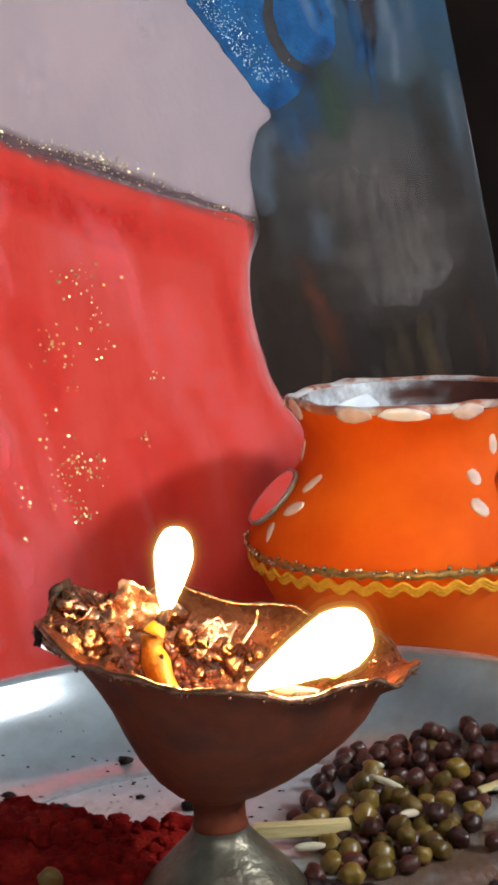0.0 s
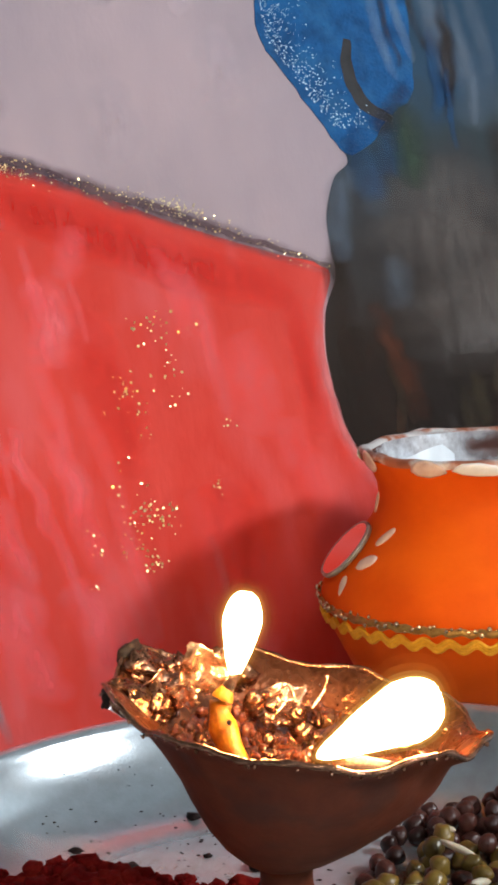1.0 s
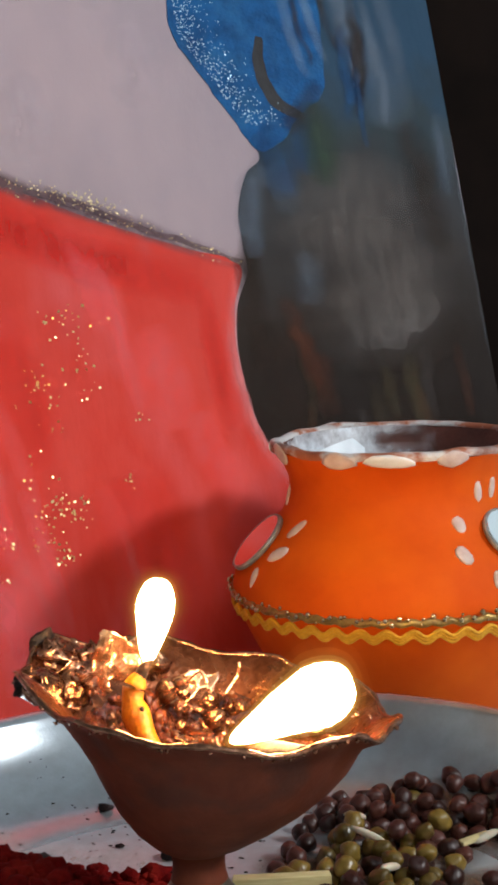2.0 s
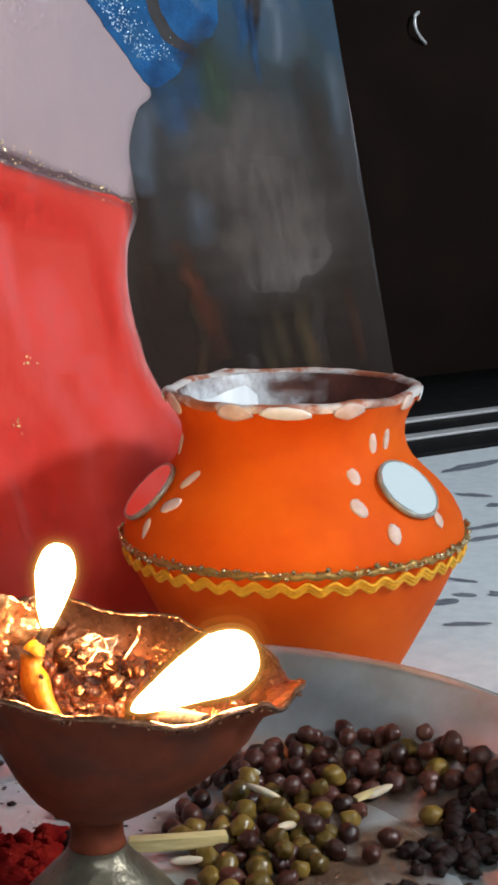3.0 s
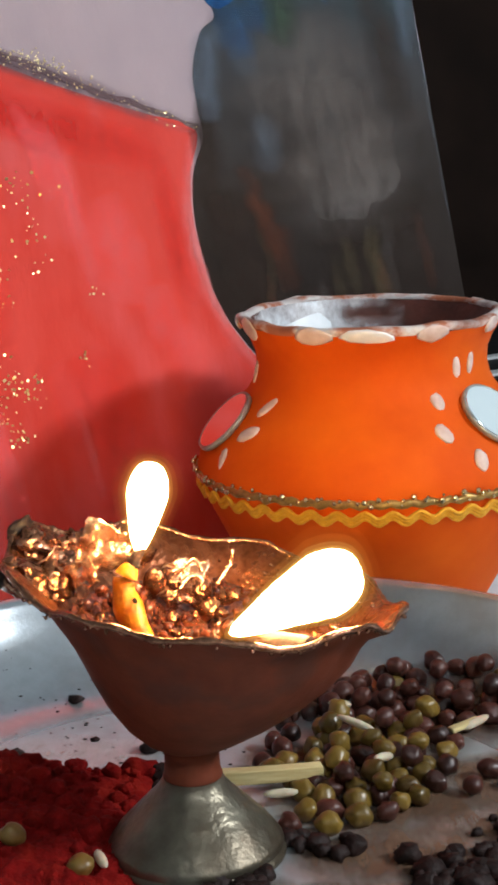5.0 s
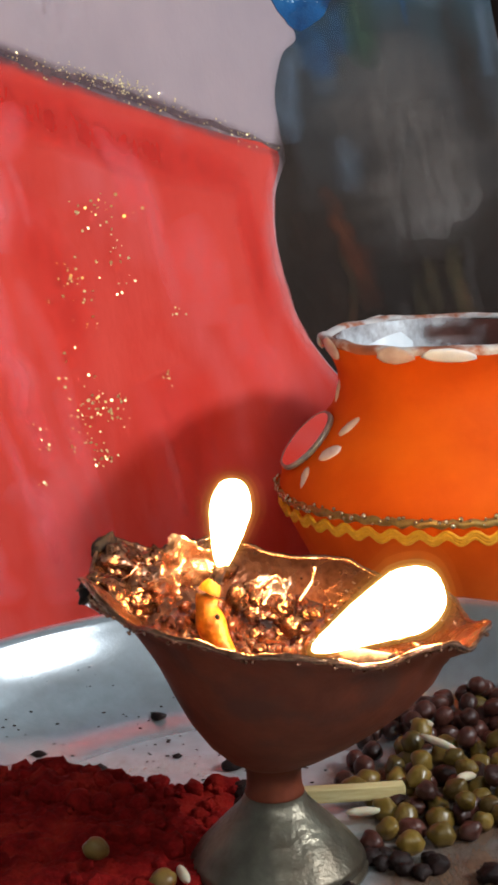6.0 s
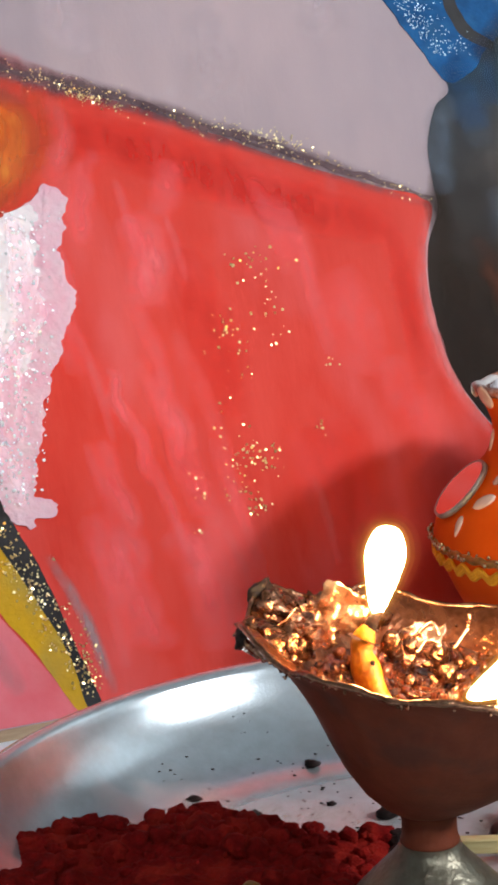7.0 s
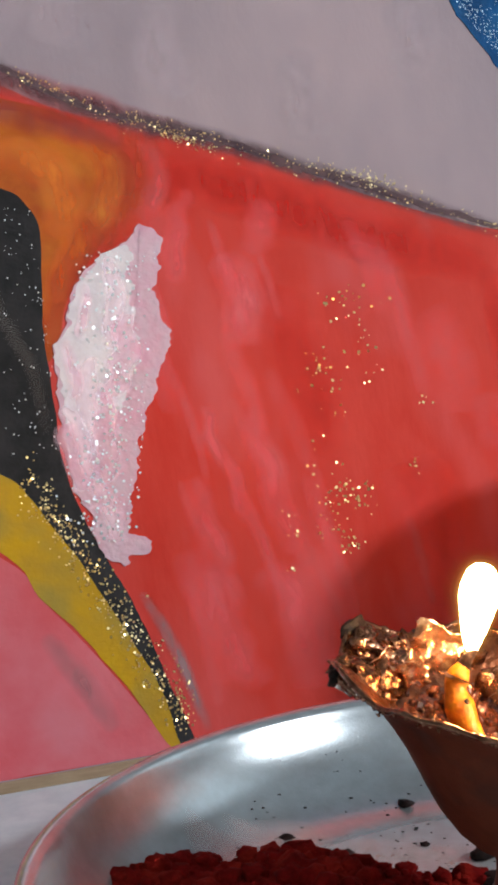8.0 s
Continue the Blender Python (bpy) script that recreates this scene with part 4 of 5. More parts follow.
# burnt oil and crust inside the bowl
bm = lathe([(2.28, 4.18), (2.15, 4.16), (1.9, 4.12), (1.6, 4.1), (1.3, 4.08), (1.0, 4.06), (0.7, 4.05), (0.4, 4.04), (0.12, 4.04)], 72,
           lambda p, a, k: Vector((p.x + 0.38, p.y - 0.1, p.z - 0.26 * math.cos(a) * math.hypot(p.x, p.y) / 2.4 + 0.16 * noise.noise(p * 1.7) + 0.10 * noise.noise(p * 5))))
part("burnt_oil", bm, OIL, lamp, "dark red burnt oil with crusted residue")
random.seed(21)


def lumps(n, spot, size, mat, name, label, sub=2):
    bm = bmesh.new()
    for i in range(n):
        x, y, z = spot()
        s = random.uniform(*size)
        b = blob((s, s * random.uniform(0.6, 1), s * random.uniform(0.35, 1.0)), random.random() * 50, 0.8, sub, 1.8)
        bmesh.ops.rotate(b, verts=b.verts, cent=(0, 0, 0), matrix=Euler((random.random() * 6, random.random() * 6, random.random() * 6)).to_matrix())
        bmesh.ops.translate(b, verts=b.verts, vec=(x, y, z))
        join(bm, b)
    return tagged(part(name, bm, mat, lamp, label, smooth=sub > 1), kind="stuff")


def on_lip(a, w, dz=0.0):
    out, up = lip(a)
    r = 2.62 + 0.28 * w + w * out
    return (r * math.cos(a) + 0.45, r * math.sin(a) - 0.12, 4.55 + 0.22 * w + (0.3 + 0.7 * w) * up + dz)


lumps(58, lambda: on_lip(random.uniform(2.1, 3.25), random.uniform(0.05, 0.9), random.uniform(-0.18, 0.08)), (0.12, 0.34), SCALE, "copper_crust", "crumpled gleaming copper foil on the back lip", 3)
for k, (a, up) in enumerate(((2.36, 0.08), (2.76, 0.08), (3.12, 0.0))):
    x, y, z = on_lip(a, 0.97, up - 0.12)
    bm = blob((0.14, 0.36, 0.25), k + 2.5, 0.5, 3, 1.5)
    bmesh.ops.rotate(bm, verts=bm.verts, cent=(0, 0, 0), matrix=Euler((0, -0.45, a)).to_matrix())
    bmesh.ops.translate(bm, verts=bm.verts, vec=(x, y, z))
    part("petal", bm, SOOT, lamp, "sooty petal of the lamp's back lip")
lumps(18, lambda: on_lip(random.uniform(2.3, 3.3), random.uniform(0.9, 1.02), random.uniform(-0.12, 0.0)), (0.04, 0.09), SOOT, "soot_crust", "black soot crust along the lip")
lumps(70, lambda: on_lip(random.uniform(-2.9, 0.6), random.uniform(0.92, 1.06), random.uniform(-0.06, 0.03)), (0.025, 0.06), SCALE, "lip_crust", "gleaming rough edge of the front lip", 1)


def inside():
    r, a = 2.2 * math.sqrt(random.random()), random.uniform(0, 6.283)
    return (0.4 + r * math.cos(a), -0.1 + r * math.sin(a), 4.12 - 0.1 * r * math.cos(a) + random.uniform(-0.08, 0.12))


lumps(150, lambda: on_lip(random.uniform(0.1, 2.3), random.uniform(-0.9, 0.95), random.uniform(-0.32, 0.02)), (0.02, 0.06), SCALE, "copper_crust", "gleaming specks on the far inner wall", 1)
lumps(200, inside, (0.04, 0.15), OIL, "residue", "glistening burnt residue lumps")
lumps(30, inside, (0.05, 0.14), SCALE, "copper_crust", "gleaming flakes in the oil", 2)
lumps(16, lambda: (random.gauss(-0.05, 0.5), random.gauss(0.75, 0.4), random.uniform(4.2, 4.75)), (0.08, 0.22), SCALE, "copper_crust", "heap of gleaming flakes behind the wick")
lumps(30, lambda: (random.gauss(-1.1, 0.4), random.gauss(0.3, 0.45), random.uniform(4.2, 4.8)), (0.06, 0.16), OIL, "residue", "")



def foil(size, seed, at, turn, label):
    """A crumpled leaf of thin copper foil with ragged edges."""
    bm = bmesh.new()
    n = 18
    rows = []
    for i in range(n + 1):
        row = []
        for j in range(n + 1):
            u, v = i / n - 0.5, j / n - 0.5
            q = Vector((u * 3 + seed, v * 3, seed * 1.7))
            edge = 1 + 0.45 * noise.noise((math.atan2(v, u) * 1.3, seed, 0))
            p = Vector((u * size[0] * edge, 0.22 * size[0] * noise.noise(q) + 0.12 * size[0] * abs(noise.noise(q * 2.7)), v * size[1] * edge))
            row.append(bm.verts.new(p + 0.04 * noise.noise_vector(q * 3)))
        rows.append(row)
    for a, b in zip(rows, rows[1:]):
        for j in range(n):
            bm.faces.new((a[j], a[j + 1], b[j + 1], b[j]))
    ret = bmesh.ops.extrude_face_region(bm, geom=bm.faces[:])
    bmesh.ops.translate(bm, verts=[g for g in ret["geom"] if isinstance(g, bmesh.types.BMVert)], vec=(0, 0.02, 0))
    bmesh.ops.rotate(bm, verts=bm.verts, cent=(0, 0, 0), matrix=Euler(turn).to_matrix())
    bmesh.ops.translate(bm, verts=bm.verts, vec=at)
    return part("copper_foil", bm, FOIL, lamp, label)


foil((0.85, 0.95), 1.0, (-1.35, 0.3, 5.38), (0.3, 0.25, 0.3), "crumpled gleaming copper foil standing behind the wick")
foil((0.6, 0.5), 2.6, (-1.75, 0.1, 5.0), (0.5, -0.3, -0.4), "crumpled gleaming copper foil")
foil((0.8, 0.75), 4.3, (-0.05, 1.0, 4.6), (-0.35, 0.1, 0.1), "crumpled gleaming copper foil in the oil")
foil((0.7, 0.55), 6.1, (-2.3, 0.5, 5.05), (0.6, -0.5, 0.6), "crumpled gleaming copper foil on the back lip")

wick = part("wick", tube(spline([(-0.62, -1.0, 3.95), (-0.72, -0.95, 4.35), (-0.88, -0.85, 4.8), (-0.92, -0.75, 5.1), (-0.78, -0.68, 5.4)], 6, False), 0.24, 14, lambda t: 1.0 - 0.5 * t**3 + 0.1 * math.sin(t * 17)), WICK, lamp, "thick orange oil-soaked cotton wick")
part("charred_tip", tube([(-0.82, -0.69, 5.3), (-0.72, -0.66, 5.5), (-0.6, -0.64, 5.66)], 0.13, 8, lambda t: 1 - 0.5 * t), CHAR, wick, "blackened wick tip")
for k in range(3):
    part("hole", blob((0.055, 0.04, 0.055), k, 0.2, 1), SOOT, wick).location = Vector((-0.85 + 0.06 * k, -1.07 + 0.02 * k, 4.45 + 0.22 * k)) * CM
low_wick = part("wick", tube(spline([(0.9, -0.6, 4.1), (1.4, -1.2, 4.25), (1.8, -1.7, 4.36), (2.05, -2.2, 4.5)], 6, False), 0.16, 10, lambda t: 1 - 0.3 * t), CHAR, lamp, "charred cotton wick lying over the lip")
part("ember", blob((0.2, 0.18, 0.17), 4, 0.2), EMBER, lamp, "glowing yellow ember").location = Vector((8.76 - LX, -0.5 - LY, 4.42)) * CM
for k, line in enumerate(([(-0.1, -0.3, 5.1), (0.2, -0.35, 5.35), (0.32, -0.4, 5.15)], [(0.5, 0.6, 4.6), (0.75, 0.7, 4.95), (0.8, 0.7, 5.2)])):
    part("thread", tube(spline(line, 5, False), 0.035, 6), FOIL, lamp)


def flame(name, line, radius, label):
    """A teardrop of fire along a line, inside glowing shells that imitate its halo."""
    pts = spline(line, 10, False)
    # narrow at the wick, broad and round at the head
    shape = lambda t: max(0.03, (t / 0.64) ** 0.66 if t < 0.64 else math.sqrt(max(0.0, 1 - ((t - 0.64) / 0.36) ** 2)))
    heart = part(name, tube(pts, radius, 24, shape), FLAME, lamp, label)
    mid = sum(pts, Vector()) / len(pts)
    half = (pts[-1] - pts[0]).length / 2
    for fat, mat in HALO_SHELLS:
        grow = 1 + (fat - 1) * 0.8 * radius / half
        part("glow_shell", tube([mid + (p - mid) * grow for p in pts], radius * fat, 24, shape), mat, heart, "thin orange outer flame")
    return heart


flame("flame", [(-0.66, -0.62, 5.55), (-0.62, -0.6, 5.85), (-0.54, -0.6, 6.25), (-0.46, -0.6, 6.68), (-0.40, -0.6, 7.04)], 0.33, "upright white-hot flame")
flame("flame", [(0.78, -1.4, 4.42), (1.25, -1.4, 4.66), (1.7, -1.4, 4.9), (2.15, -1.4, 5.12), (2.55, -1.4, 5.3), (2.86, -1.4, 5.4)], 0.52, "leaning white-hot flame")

# ---- painted pot ----
QX, QY = 10.55, 13.0
pot = thing("clay_pot", QX, QY, -0.12, "small orange painted clay pot with mirrors and gold braid", "pot")
PROFILE = [(2.35, 0.0), (2.5, 0.1), (2.75, 0.55), (3.1, 1.2), (3.5, 1.95), (3.85, 2.65), (4.15, 3.3), (4.3, 3.75), (4.33, 4.05), (4.25, 4.4), (4.05, 4.8), (3.72, 5.2), (3.35, 5.55), (3.05, 5.85), (2.88, 6.15), (2.80, 6.48), (2.82, 6.82), (2.95, 7.14), (3.1, 7.37), (3.2, 7.52)]


def radius_at(z):
    for (r0, z0), (r1, z1) in zip(PROFILE, PROFILE[1:]):
        if z0 <= z <= z1:
            return r0 + (r1 - r0) * (z - z0) / (z1 - z0)
    return PROFILE[-1][0]


part("body", lathe([(0.1, 0.0)] + PROFILE, 128, lambda p, a, k: Vector((p.x * (1 + 0.006 * noise.noise(p * 0.6)), p.y * (1 + 0.006 * noise.noise(p * 0.6)), p.z))), POT, pot, "hand-painted bright orange clay body")
part("inside", lathe([(2.92, 7.6), (2.8, 7.4), (2.62, 6.95), (2.52, 6.45), (2.7, 5.9), (3.1, 5.4), (3.7, 4.7), (3.9, 4.0), (3.5, 2.8), (2.4, 1.2), (0.1, 0.6)], 96, lambda p, a, k: p + Vector((0, 0, 0.03 * noise.noise(p * 2)))), POT_IN, pot, "dark bare clay inside")
part("rim", lathe([(3.2, 7.52), (3.24, 7.6), (3.22, 7.67), (3.14, 7.71), (3.02, 7.71), (2.93, 7.66), (2.92, 7.6)], 128, lambda p, a, k: p * (1 + 0.008 * noise.noise(p * 1.1)) + Vector((0, 0, 0.04 * noise.noise(p * 1.4)))), RIM, pot, "uneven patchy white painted rim")


def on_pot(a, z, off=0.0):
    """A pose on the pot's skin, z outwards, y up the wall."""
    r = radius_at(z)
    slope = (radius_at(z + 0.15) - radius_at(z - 0.15)) / 0.3
    c, s = math.cos(a), math.sin(a)
    up = Vector((slope * c, slope * s, 1)).normalized()
    side = Vector((-s, c, 0))
    out = side.cross(up)
    p = Vector((r * c, r * s, z)) + out * off
    return Matrix.Translation(p) @ Matrix((side, up, out)).transposed().to_4x4()


def dab(name, a, z, wide, tall, turn, mat, seed, thick=0.05):
    """A drop of paint on the pot, following its skin."""
    bm = blob((wide, tall, thick), seed, 0.25, 2, 1.1)
    m = on_pot(a, z, 0.005) @ Matrix.Rotation(turn, 4, "Z")
    bmesh.ops.transform(bm, matrix=m, verts=bm.verts)
    return part(name, bm, mat, pot)


for k, (px, py, z, wide, tall, turn) in enumerate(((1.53, -3.63, 5.15, 0.2, 0.28, 0.3), (1.3, -2.65, 5.76, 0.17, 0.27, 0.1), (-2.53, -1.88, 5.6, 0.15, 0.34, -0.5), (-3.04, -2.21, 5.04, 0.19, 0.34, -0.9), (2.28, -3.55, 4.55, 0.19, 0.28, 0.0), (1.9, -2.2, 6.45, 0.13, 0.3, 0.1), (2.35, -1.9, 6.5, 0.13, 0.3, -0.1), (3.39, -2.26, 4.62, 0.17, 0.24, -0.2), (-2.8, -0.44, 6.22, 0.13, 0.3, 0.0), (-3.6, -2.0, 4.45, 0.14, 0.26, 0.1))):
    dab("paint_dab", math.atan2(py, px), z + 0.12, wide, tall, turn, DOT, k)
random.seed(8)
for k in range(12):
    a = -math.pi + k * 2 * math.pi / 12 + random.uniform(-0.14, 0.14)
    dab("rim_dab", a, 7.5, random.uniform(0.28, 0.72), random.uniform(0.16, 0.3), random.uniform(-0.12, 0.12), DOT if k % 3 else SILVER, k + 20, 0.045)
# silver paint; its fuller cover also paints the lit side brighter, thinning out at its ends
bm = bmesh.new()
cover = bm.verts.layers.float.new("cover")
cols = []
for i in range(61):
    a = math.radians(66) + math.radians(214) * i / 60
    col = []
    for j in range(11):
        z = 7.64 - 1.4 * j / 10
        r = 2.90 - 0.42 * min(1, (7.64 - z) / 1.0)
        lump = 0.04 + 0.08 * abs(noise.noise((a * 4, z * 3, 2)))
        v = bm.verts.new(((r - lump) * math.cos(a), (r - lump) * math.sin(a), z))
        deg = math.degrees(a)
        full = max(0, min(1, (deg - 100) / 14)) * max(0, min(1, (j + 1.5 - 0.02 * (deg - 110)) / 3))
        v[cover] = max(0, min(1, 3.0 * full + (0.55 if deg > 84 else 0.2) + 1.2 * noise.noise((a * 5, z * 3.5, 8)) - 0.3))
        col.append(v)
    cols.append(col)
for c0, c1 in zip(cols, cols[1:]):
    for j in range(10):
        bm.faces.new((c0[j], c0[j + 1], c1[j + 1], c1[j]))
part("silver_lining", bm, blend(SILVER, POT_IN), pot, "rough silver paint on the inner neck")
# smooth white coat low on one side of the neck, lit brightness put into its colour
bm = bmesh.new()
cols = []
for i in range(41):
    a = math.radians(102) + math.radians(96) * i / 40
    top = 7.3 + 0.16 * noise.noise((a * 2.2, 0, 6)) - 0.5 * max(0, 0.15 - i / 40) / 0.15 - 0.15 * i / 40
    cols.append([bm.verts.new(((2.62 - 0.34 * min(1, j / 5) - 0.02 * noise.noise((a * 6, j, 1))) * math.cos(a), (2.62 - 0.34 * min(1, j / 5)) * math.sin(a), top - 1.2 * j / 8)) for j in range(9)])
for c0, c1 in zip(cols, cols[1:]):
    for j in range(8):
        bm.faces.new((c0[j], c0[j + 1], c1[j + 1], c1[j]))
part("white_coat", bm, WHITECOAT, pot, "smooth bluish white coat inside the neck")
# mirrors
for a, z in ((math.radians(-40.5), 5.44), (math.radians(-164), 5.22), (math.radians(74), 4.95)):
    m = on_pot(a, z, 0.02)
    bm = lathe([(0.02, 0.1), (0.79, 0.1), (0.81, 0.08)], 48)
    bmesh.ops.transform(bm, matrix=m, verts=bm.verts)
    disc = part("mirror", bm, MIRROR, pot, "round flat mirror disc", smooth=False)
    bm = lathe([(0.79, 0.0), (0.86, 0.0), (0.875, 0.06), (0.86, 0.13), (0.81, 0.13), (0.79, 0.09)], 48)
    bmesh.ops.transform(bm, matrix=m @ Matrix.Translation((0, 0, -0.03)), verts=bm.verts)
    part("mirror_rim", bm, MIRROR_RIM, disc)
    bm = lathe([(0.02, -0.22), (0.72, -0.22), (0.74, 0.06), (0.02, 0.06)], 32)
    bmesh.ops.transform(bm, matrix=m, verts=bm.verts)
    part("mirror_bed", bm, POT, disc)


def ring_line(z, amp, waves, off, n):
    return [Vector(((radius_at(z) + off) * math.cos(2 * math.pi * i / n), (radius_at(z) + off) * math.sin(2 * math.pi * i / n), z + amp * math.sin(waves * 2 * math.pi * i / n))) for i in range(n + 1)]


lace = part("gold_lace", tube(ring_line(3.92, 0.03, 60, 0.02, 240), 0.1, 6, lambda t: 1 + 0.5 * noise.noise((t * 160, 0, 2))), LACE, pot, "tarnished gold lace trim")
for k, z in enumerate((3.50, 3.58, 3.66)):
    part("braid_strand", tube(ring_line(z, 0.075, 44, 0.05 + 0.012 * k, 704), 0.052, 6), RIBBON, pot, "wavy yellow ric-rac braid" if k == 0 else "")
bm0 = bmesh.new()
bmesh.ops.create_icosphere(bm0, subdivisions=1, radius=0.085)
bead = mesh_of("bead", bm0, BEAD)
for k in range(150):
    a = 2 * math.pi * k / 150 + random.uniform(-0.02, 0.02)
    r = radius_at(4.0) + 0.12
    ob = new("bead", bead)
    ob.parent, ob.location = lace, Vector((r * math.cos(a), r * math.sin(a), 3.97 + random.uniform(-0.1, 0.13))) * CM
    ob.scale = (random.uniform(0.4, 1.1),) * 3

# ---- what lies on the plate ----
random.seed(31)


def heap_height(x, y):
    """The vermilion heap: broad to the viewer's side, ragged at its far edge."""
    far = 3.7 + 0.45 * noise.noise((x * 0.8, 0, 4)) - 0.10 * max(0, x - 2.5) ** 1.6 - 0.6 * max(0, 1.2 - x) ** 1.5
    d = min(far - y, (x + 1.1 + 0.3 * noise.noise((0, y, 2))) * 0.9, (5.9 - x) + 0.3 * noise.noise((y * 1.4, 1, 0)), y + 3.2)
    base = plate_z(x, y)
    if d <= 0:
        return base - 0.05
    h = 0.62 * (1 - math.exp(-d / 0.55)) * (1 - 0.5 * max(0, min(1, (x - 3.0) / 3)))
    return base + h + 0.16 * noise.noise((x * 1.6, y * 1.6, 0)) * min(1, d) + 0.10 * noise.noise((x * 4.2, y * 4.2, 5)) * min(1, d * 2) + 0.05 * noise.noise((x * 10, y * 10, 5))


bm = bmesh.new()
NX, NY = 170, 150
grid = [[None] * (NY + 1) for _ in range(NX + 1)]
for i in range(NX + 1):
    for j in range(NY + 1):
        x, y = -2.6 + 8.9 * i / NX, -3.6 + 8.2 * j / NY
        grid[i][j] = bm.verts.new((x, y, heap_height(x, y)))
for i in range(NX):
    for j in range(NY):
        q = (grid[i][j], grid[i + 1][j], grid[i + 1][j + 1], grid[i][j + 1])
        if max(v.co.z - plate_z(v.co.x, v.co.y) for v in q) > -0.04:
            bm.faces.new(q)
bmesh.ops.delete(bm, geom=[v for v in bm.verts if not v.link_faces], context="VERTS")
single("vermilion_powder", bm, KUMKUM, 0, 0, 0.004, "heap of clumpy red vermilion powder on the plate", "powder", kind="stuff")
bm = bmesh.new()
for k in range(300):
    x, y = random.uniform(-1.2, 5.6), 4.1 - abs(random.gauss(0, 2.2))
    h = heap_height(x, y)
    if h < plate_z(x, y):
        continue
    s = random.choice((0.06, 0.09, 0.12, 0.14, 0.2, 0.26))
    b = blob((s, s, s * 0.8), random.random() * 90, 0.7, 2 if s > 0.09 else 1, 1.5)
    bmesh.ops.translate(b, verts=b.verts, vec=(x, y, h + s * 0.2))
    join(bm, b)
single("vermilion_clumps", bm, KUMKUM, 0, 0, 0, "loose clumps on the vermilion heap", "powder", kind="stuff")


def scatter(edge, gap, n):
    """Random spots inside a closed outline, no two nearer than gap."""
    got = []
    xs, ys = [p[0] for p in edge], [p[1] for p in edge]
    for _ in range(n):
        x, y = random.uniform(min(xs), max(xs)), random.uniform(min(ys), max(ys))
        inside_it = False
        for (x0, y0), (x1, y1) in zip(edge, edge[1:] + edge[:1]):
            if (y0 > y) != (y1 > y) and x < (x1 - x0) * (y - y0) / (y1 - y0) + x0:
                inside_it = not inside_it
        if inside_it and all((x - a) ** 2 + (y - b) ** 2 > gap * gap for a, b in got):
            got.append((x, y))
    return got


def bean_mesh(name, mat, seed):
    bm = blob((0.225, 0.185, 0.18), seed, 0.22, 3, 1.3)
    return mesh_of(name, bm, mat)


GREEN = [bean_mesh("mung_bean", MUNG, k) for k in range(4)]
DARKS = [bean_mesh("dark_bean", DARKBEAN, k + 9) for k in range(4)]
KEEP_OFF = [(7.3, 2.35), (7.9, 2.5), (8.4, 2.65), (8.07, 1.63), (9.57, 3.87), (11.99, 4.49)]


def put_bean(x, y, z):
    if math.hypot(x - PX, y - PY) > 8.5:
        return
    dark = random.random() < (0.0 if (y < 0 and x < 6) or (x > 12.6 and y < 3.7) else 0.93 if y > 5.3 or x > 11.8 else 0.55 if y > 4.2 else 0.33)
    ob = new("dark_bean" if dark else "mung_bean", random.choice(DARKS if dark else GREEN))
    ob.matrix_basis = pose(x * CM, y * CM, (z + plate_z(x, y)) * CM, random.uniform(-40, 40), random.uniform(-40, 40), random.uniform(0, 360))
    s = random.uniform(0.95, 1.22)
    ob.scale = (s, s, s)
    tagged(ob, "dark purple-brown dried bean in the pile" if dark else "shiny olive green gram bean in the pile", "bean", "beans on the plate")


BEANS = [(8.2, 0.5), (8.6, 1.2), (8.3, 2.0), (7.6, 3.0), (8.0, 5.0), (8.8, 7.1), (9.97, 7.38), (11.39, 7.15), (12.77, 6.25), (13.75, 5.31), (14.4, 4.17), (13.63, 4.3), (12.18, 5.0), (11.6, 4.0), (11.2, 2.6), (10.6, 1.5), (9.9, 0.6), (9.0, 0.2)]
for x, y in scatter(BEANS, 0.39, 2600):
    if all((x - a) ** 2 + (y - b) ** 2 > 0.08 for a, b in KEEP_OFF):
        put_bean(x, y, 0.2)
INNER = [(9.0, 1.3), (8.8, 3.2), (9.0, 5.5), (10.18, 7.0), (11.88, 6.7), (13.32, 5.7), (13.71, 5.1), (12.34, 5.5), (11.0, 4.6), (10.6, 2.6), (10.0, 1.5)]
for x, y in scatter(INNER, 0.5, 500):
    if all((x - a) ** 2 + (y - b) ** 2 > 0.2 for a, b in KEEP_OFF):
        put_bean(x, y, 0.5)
for x, y in ((12.92, 3.54), (13.03, 4.71), (4.76, -1.4), (3.56, -0.72), (11.6, 1.9), (12.0, 2.6)):
    put_bean(x, y, max(0.2, heap_height(x, y) + 0.14))


def rice(x, y, z, turn, tilt, length=0.32):
    bm = blob((length, 0.095, 0.085), x, 0.12, 2, 1.0)
    single("rice_grain", bm, RICE, x, y, z, "single uncooked white rice grain", "rice", "rice grains", turn=(0, tilt, turn))


rice(8.07, 1.63, 0.26, 8, 0, 0.34)
rice(9.57, 3.87, 0.66, -28, 12, 0.42)
rice(11.99, 4.49, 0.36, 35, -10, 0.36)
rice(10.0, 2.35, 0.6, 55, 15, 0.34)
rice(5.07, -1.16, max(0.14, heap_height(5.07, -1.16) + 0.1), -70, 0, 0.33)
rice(9.3, 5.0, 0.62, -20, 0, 0.25)
bm = box(-0.95, -0.13, -0.13, 0.95, 0.13, 0.13, 0.03)
bmesh.ops.subdivide_edges(bm, edges=bm.edges[:], cuts=2)
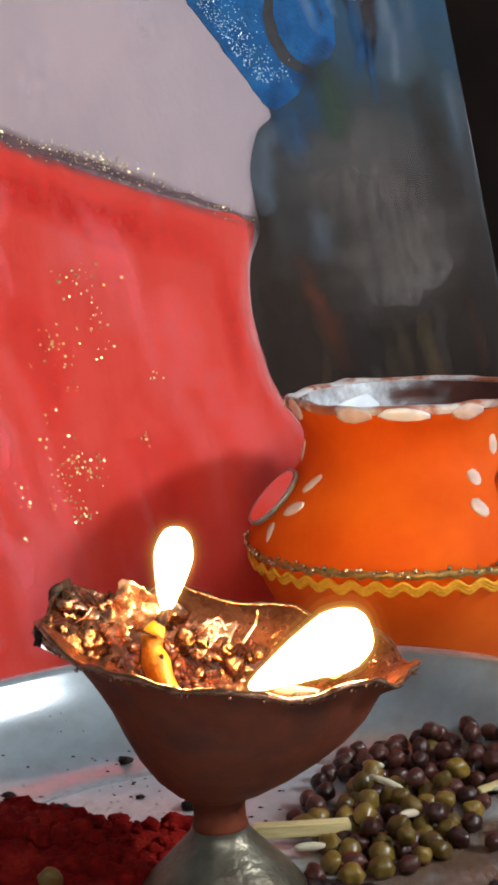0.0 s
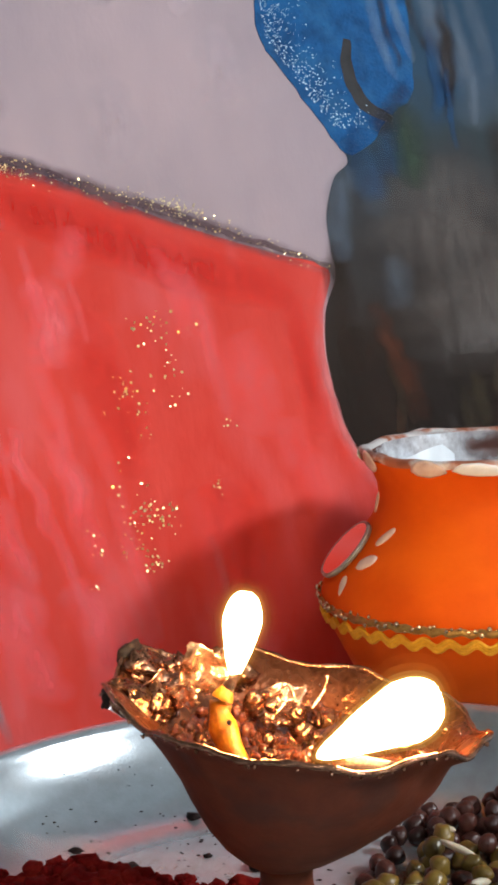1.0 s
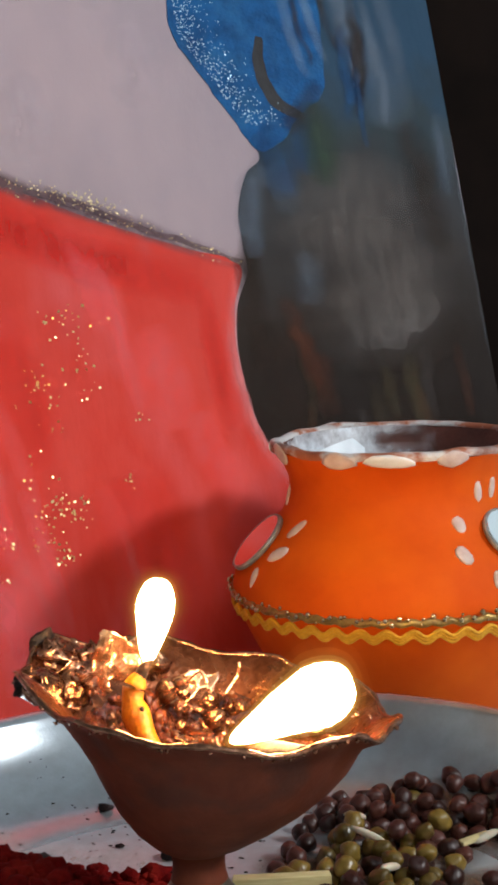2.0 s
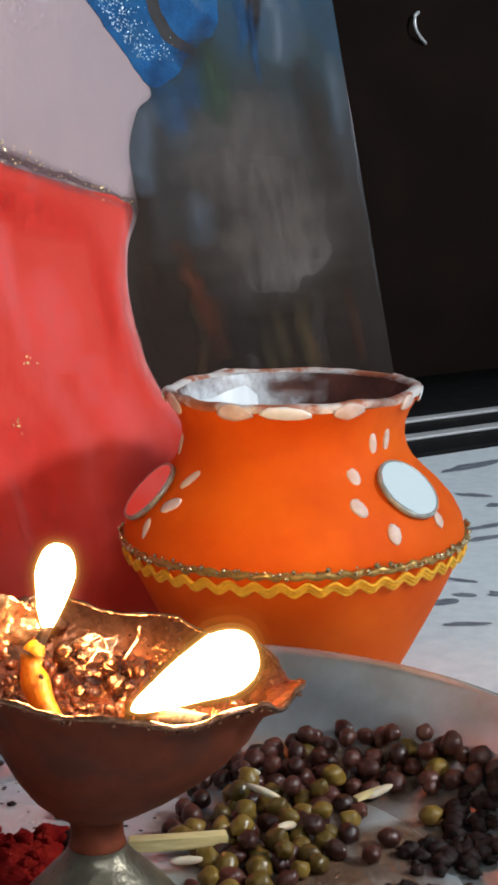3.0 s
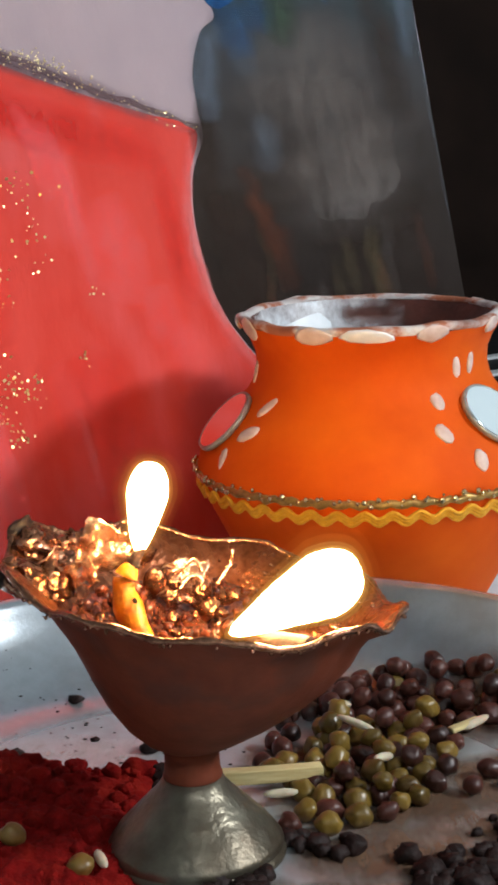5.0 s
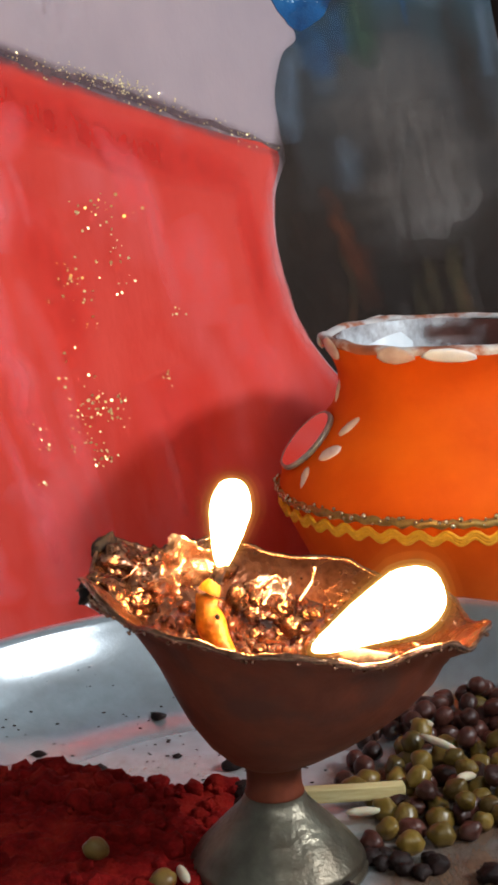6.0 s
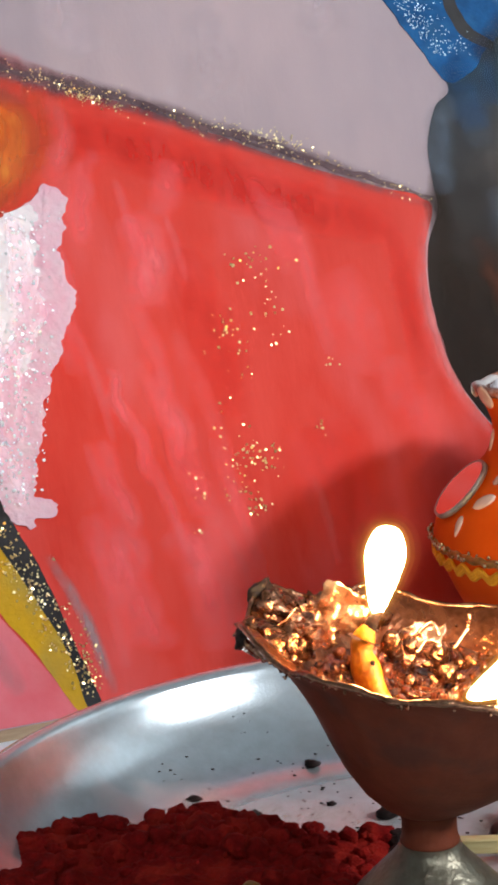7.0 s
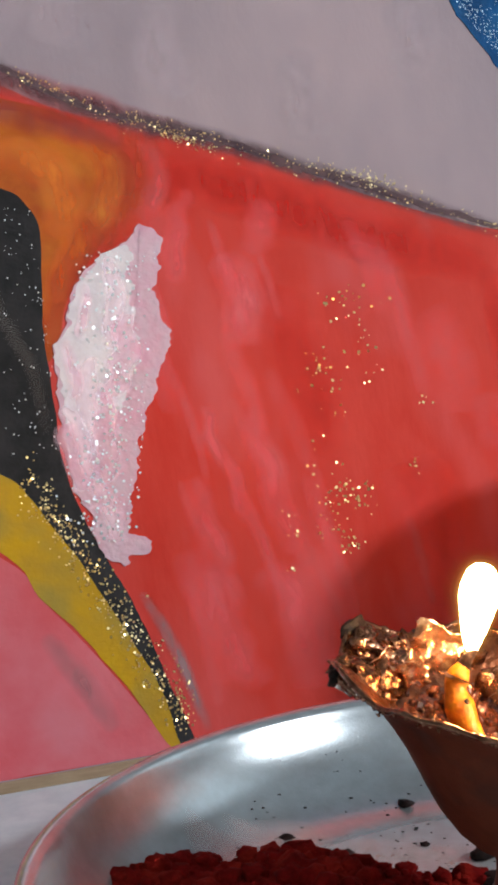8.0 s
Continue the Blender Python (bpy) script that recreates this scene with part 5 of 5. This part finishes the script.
for v in bm.verts:
    v.co += Vector((0.05 * noise.noise(v.co * 3), 0.03 * noise.noise(v.co * 2 + Vector((5, 0, 0))), 0.025 * noise.noise(v.co * 2.5)))
single("wood_splint", bm, SPLINT, 7.9, 2.12, 0.42, "short split piece of pale yellow wood", "stick", turn=(0, 1, 8))
bm = box(-0.35, -0.1, -0.05, 0.35, 0.1, 0.05, 0.03)
single("wood_chip", bm, SPLINT, 11.75, 4.4, 0.34, "small yellow chip of wood among the beans", "chip", turn=(0, -6, 30))

# crumbs
bm = bmesh.new()
spots = []
for x, y, s, n in ((13.2, 2.0, 0.45, 46), (12.3, 0.1, 0.5, 50), (7.3, -1.75, 0.35, 40), (11.2, -1.2, 0.6, 60), (13.8, 3.45, 0.4, 24), (8.5, 0.0, 0.3, 14), (5.9, 2.7, 0.35, 16), (14.2, 4.0, 0.3, 20)):
    spots += [(random.gauss(x, s), random.gauss(y, s * 0.8), random.uniform(0.05, 0.17)) for _ in range(n)]
for x, y, s in spots:
    s *= 1.35
    b = blob((s, s, s * 0.8), random.random() * 90, 0.6, 2, 1.5)
    bmesh.ops.translate(b, verts=b.verts, vec=(x, y, plate_z(x, y) + s * 0.5 + 0.02))
    join(bm, b)
single("black_crumbs", bm, CRUMB, 0, 0, 0, "moist black crumbs in small clusters on the plate", "crumbs", kind="stuff")
bm = bmesh.new()
for k in range(150):
    x, y, s = random.uniform(0.5, 7.5), random.uniform(3.5, 7.6), random.choice((0.012, 0.02, 0.02, 0.03))
    b = blob((s * 1.6, s, s * 0.6), k, 0.6, 1)
    bmesh.ops.translate(b, verts=b.verts, vec=(x, y, plate_z(x, y) + s * 0.3))
    join(bm, b)
single("soot_specks", bm, CRUMB, 0, 0, 0.003, "tiny soot specks over the steel", "specks", kind="stuff")
for k, (x, y, s) in enumerate(((3.69, 6.82, 0.12), (1.45, 4.87, 0.1), (2.71, 3.85, 0.24), (5.5, 4.3, 0.2), (4.3, 4.9, 0.07), (5.6, 6.6, 0.06))):
    single("soot_flake", blob((s * 1.4, s, s * 0.7), k + 60, 0.7, 2, 1.4), CRUMB, x, y, plate_z(x, y) + s * 0.55, "black soot flake on the steel plate", "flake", "soot flakes")
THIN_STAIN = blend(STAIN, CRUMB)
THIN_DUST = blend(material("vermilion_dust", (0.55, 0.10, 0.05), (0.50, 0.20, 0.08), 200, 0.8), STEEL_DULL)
for k, (x, y, s) in enumerate(((1.6, 4.6, 1.3), (3.4, 4.5, 1.4), (4.9, 4.2, 1.2), (0.4, 3.97, 1.0), (9.6, -0.6, 1.8), (11.6, 0.9, 1.6), (12.6, 3.0, 1.4), (10.5, -1.9, 1.9), (13.3, 4.15, 1.0), (8.0, -1.8, 1.2), (10.6, 1.6, 1.1), (9.6, 1.4, 2.0), (9.6, 3.6, 2.3), (11.2, 5.6, 2.4), (11.9, 2.4, 2.0), (8.3, 3.2, 1.7), (10.4, -0.2, 2.2), (12.7, 5.5, 1.2))):
    bm = bmesh.new()
    cover = bm.verts.layers.float.new("cover")
    n, rings = 28, []
    for f, c in ((0.25, 0.9 if k > 3 else 0.35), (0.65, 0.65 if k > 3 else 0.22), (1.0, 0.0)):
        ring = []
        for i in range(n):
            a = 2 * math.pi * i / n
            q = s * f * (1 + 0.5 * noise.noise((math.cos(a) * 1.5, math.sin(a) * 1.5, k)))
            px, py = q * math.cos(a), 0.6 * q * math.sin(a)
            v = bm.verts.new((px, py, 0.008 + plate_z(x + px, y + py)))
            v[cover] = c
            ring.append(v)
        rings.append(ring)
    bm.faces.new(rings[0])
    for r0, r1 in zip(rings, rings[1:]):
        for i in range(n):
            bm.faces.new((r0[i], r1[i], r1[(i + 1) % n], r0[(i + 1) % n]))
    single("powder_dusting" if k < 4 else "turmeric_smear", bm, THIN_DUST if k < 4 else THIN_STAIN, x, y, 0.004 + 0.0006 * k, "thin red dusting of vermilion on the plate" if k < 4 else "thin yellow-brown smear of turmeric on the plate", "smear", "smears", smooth=False)
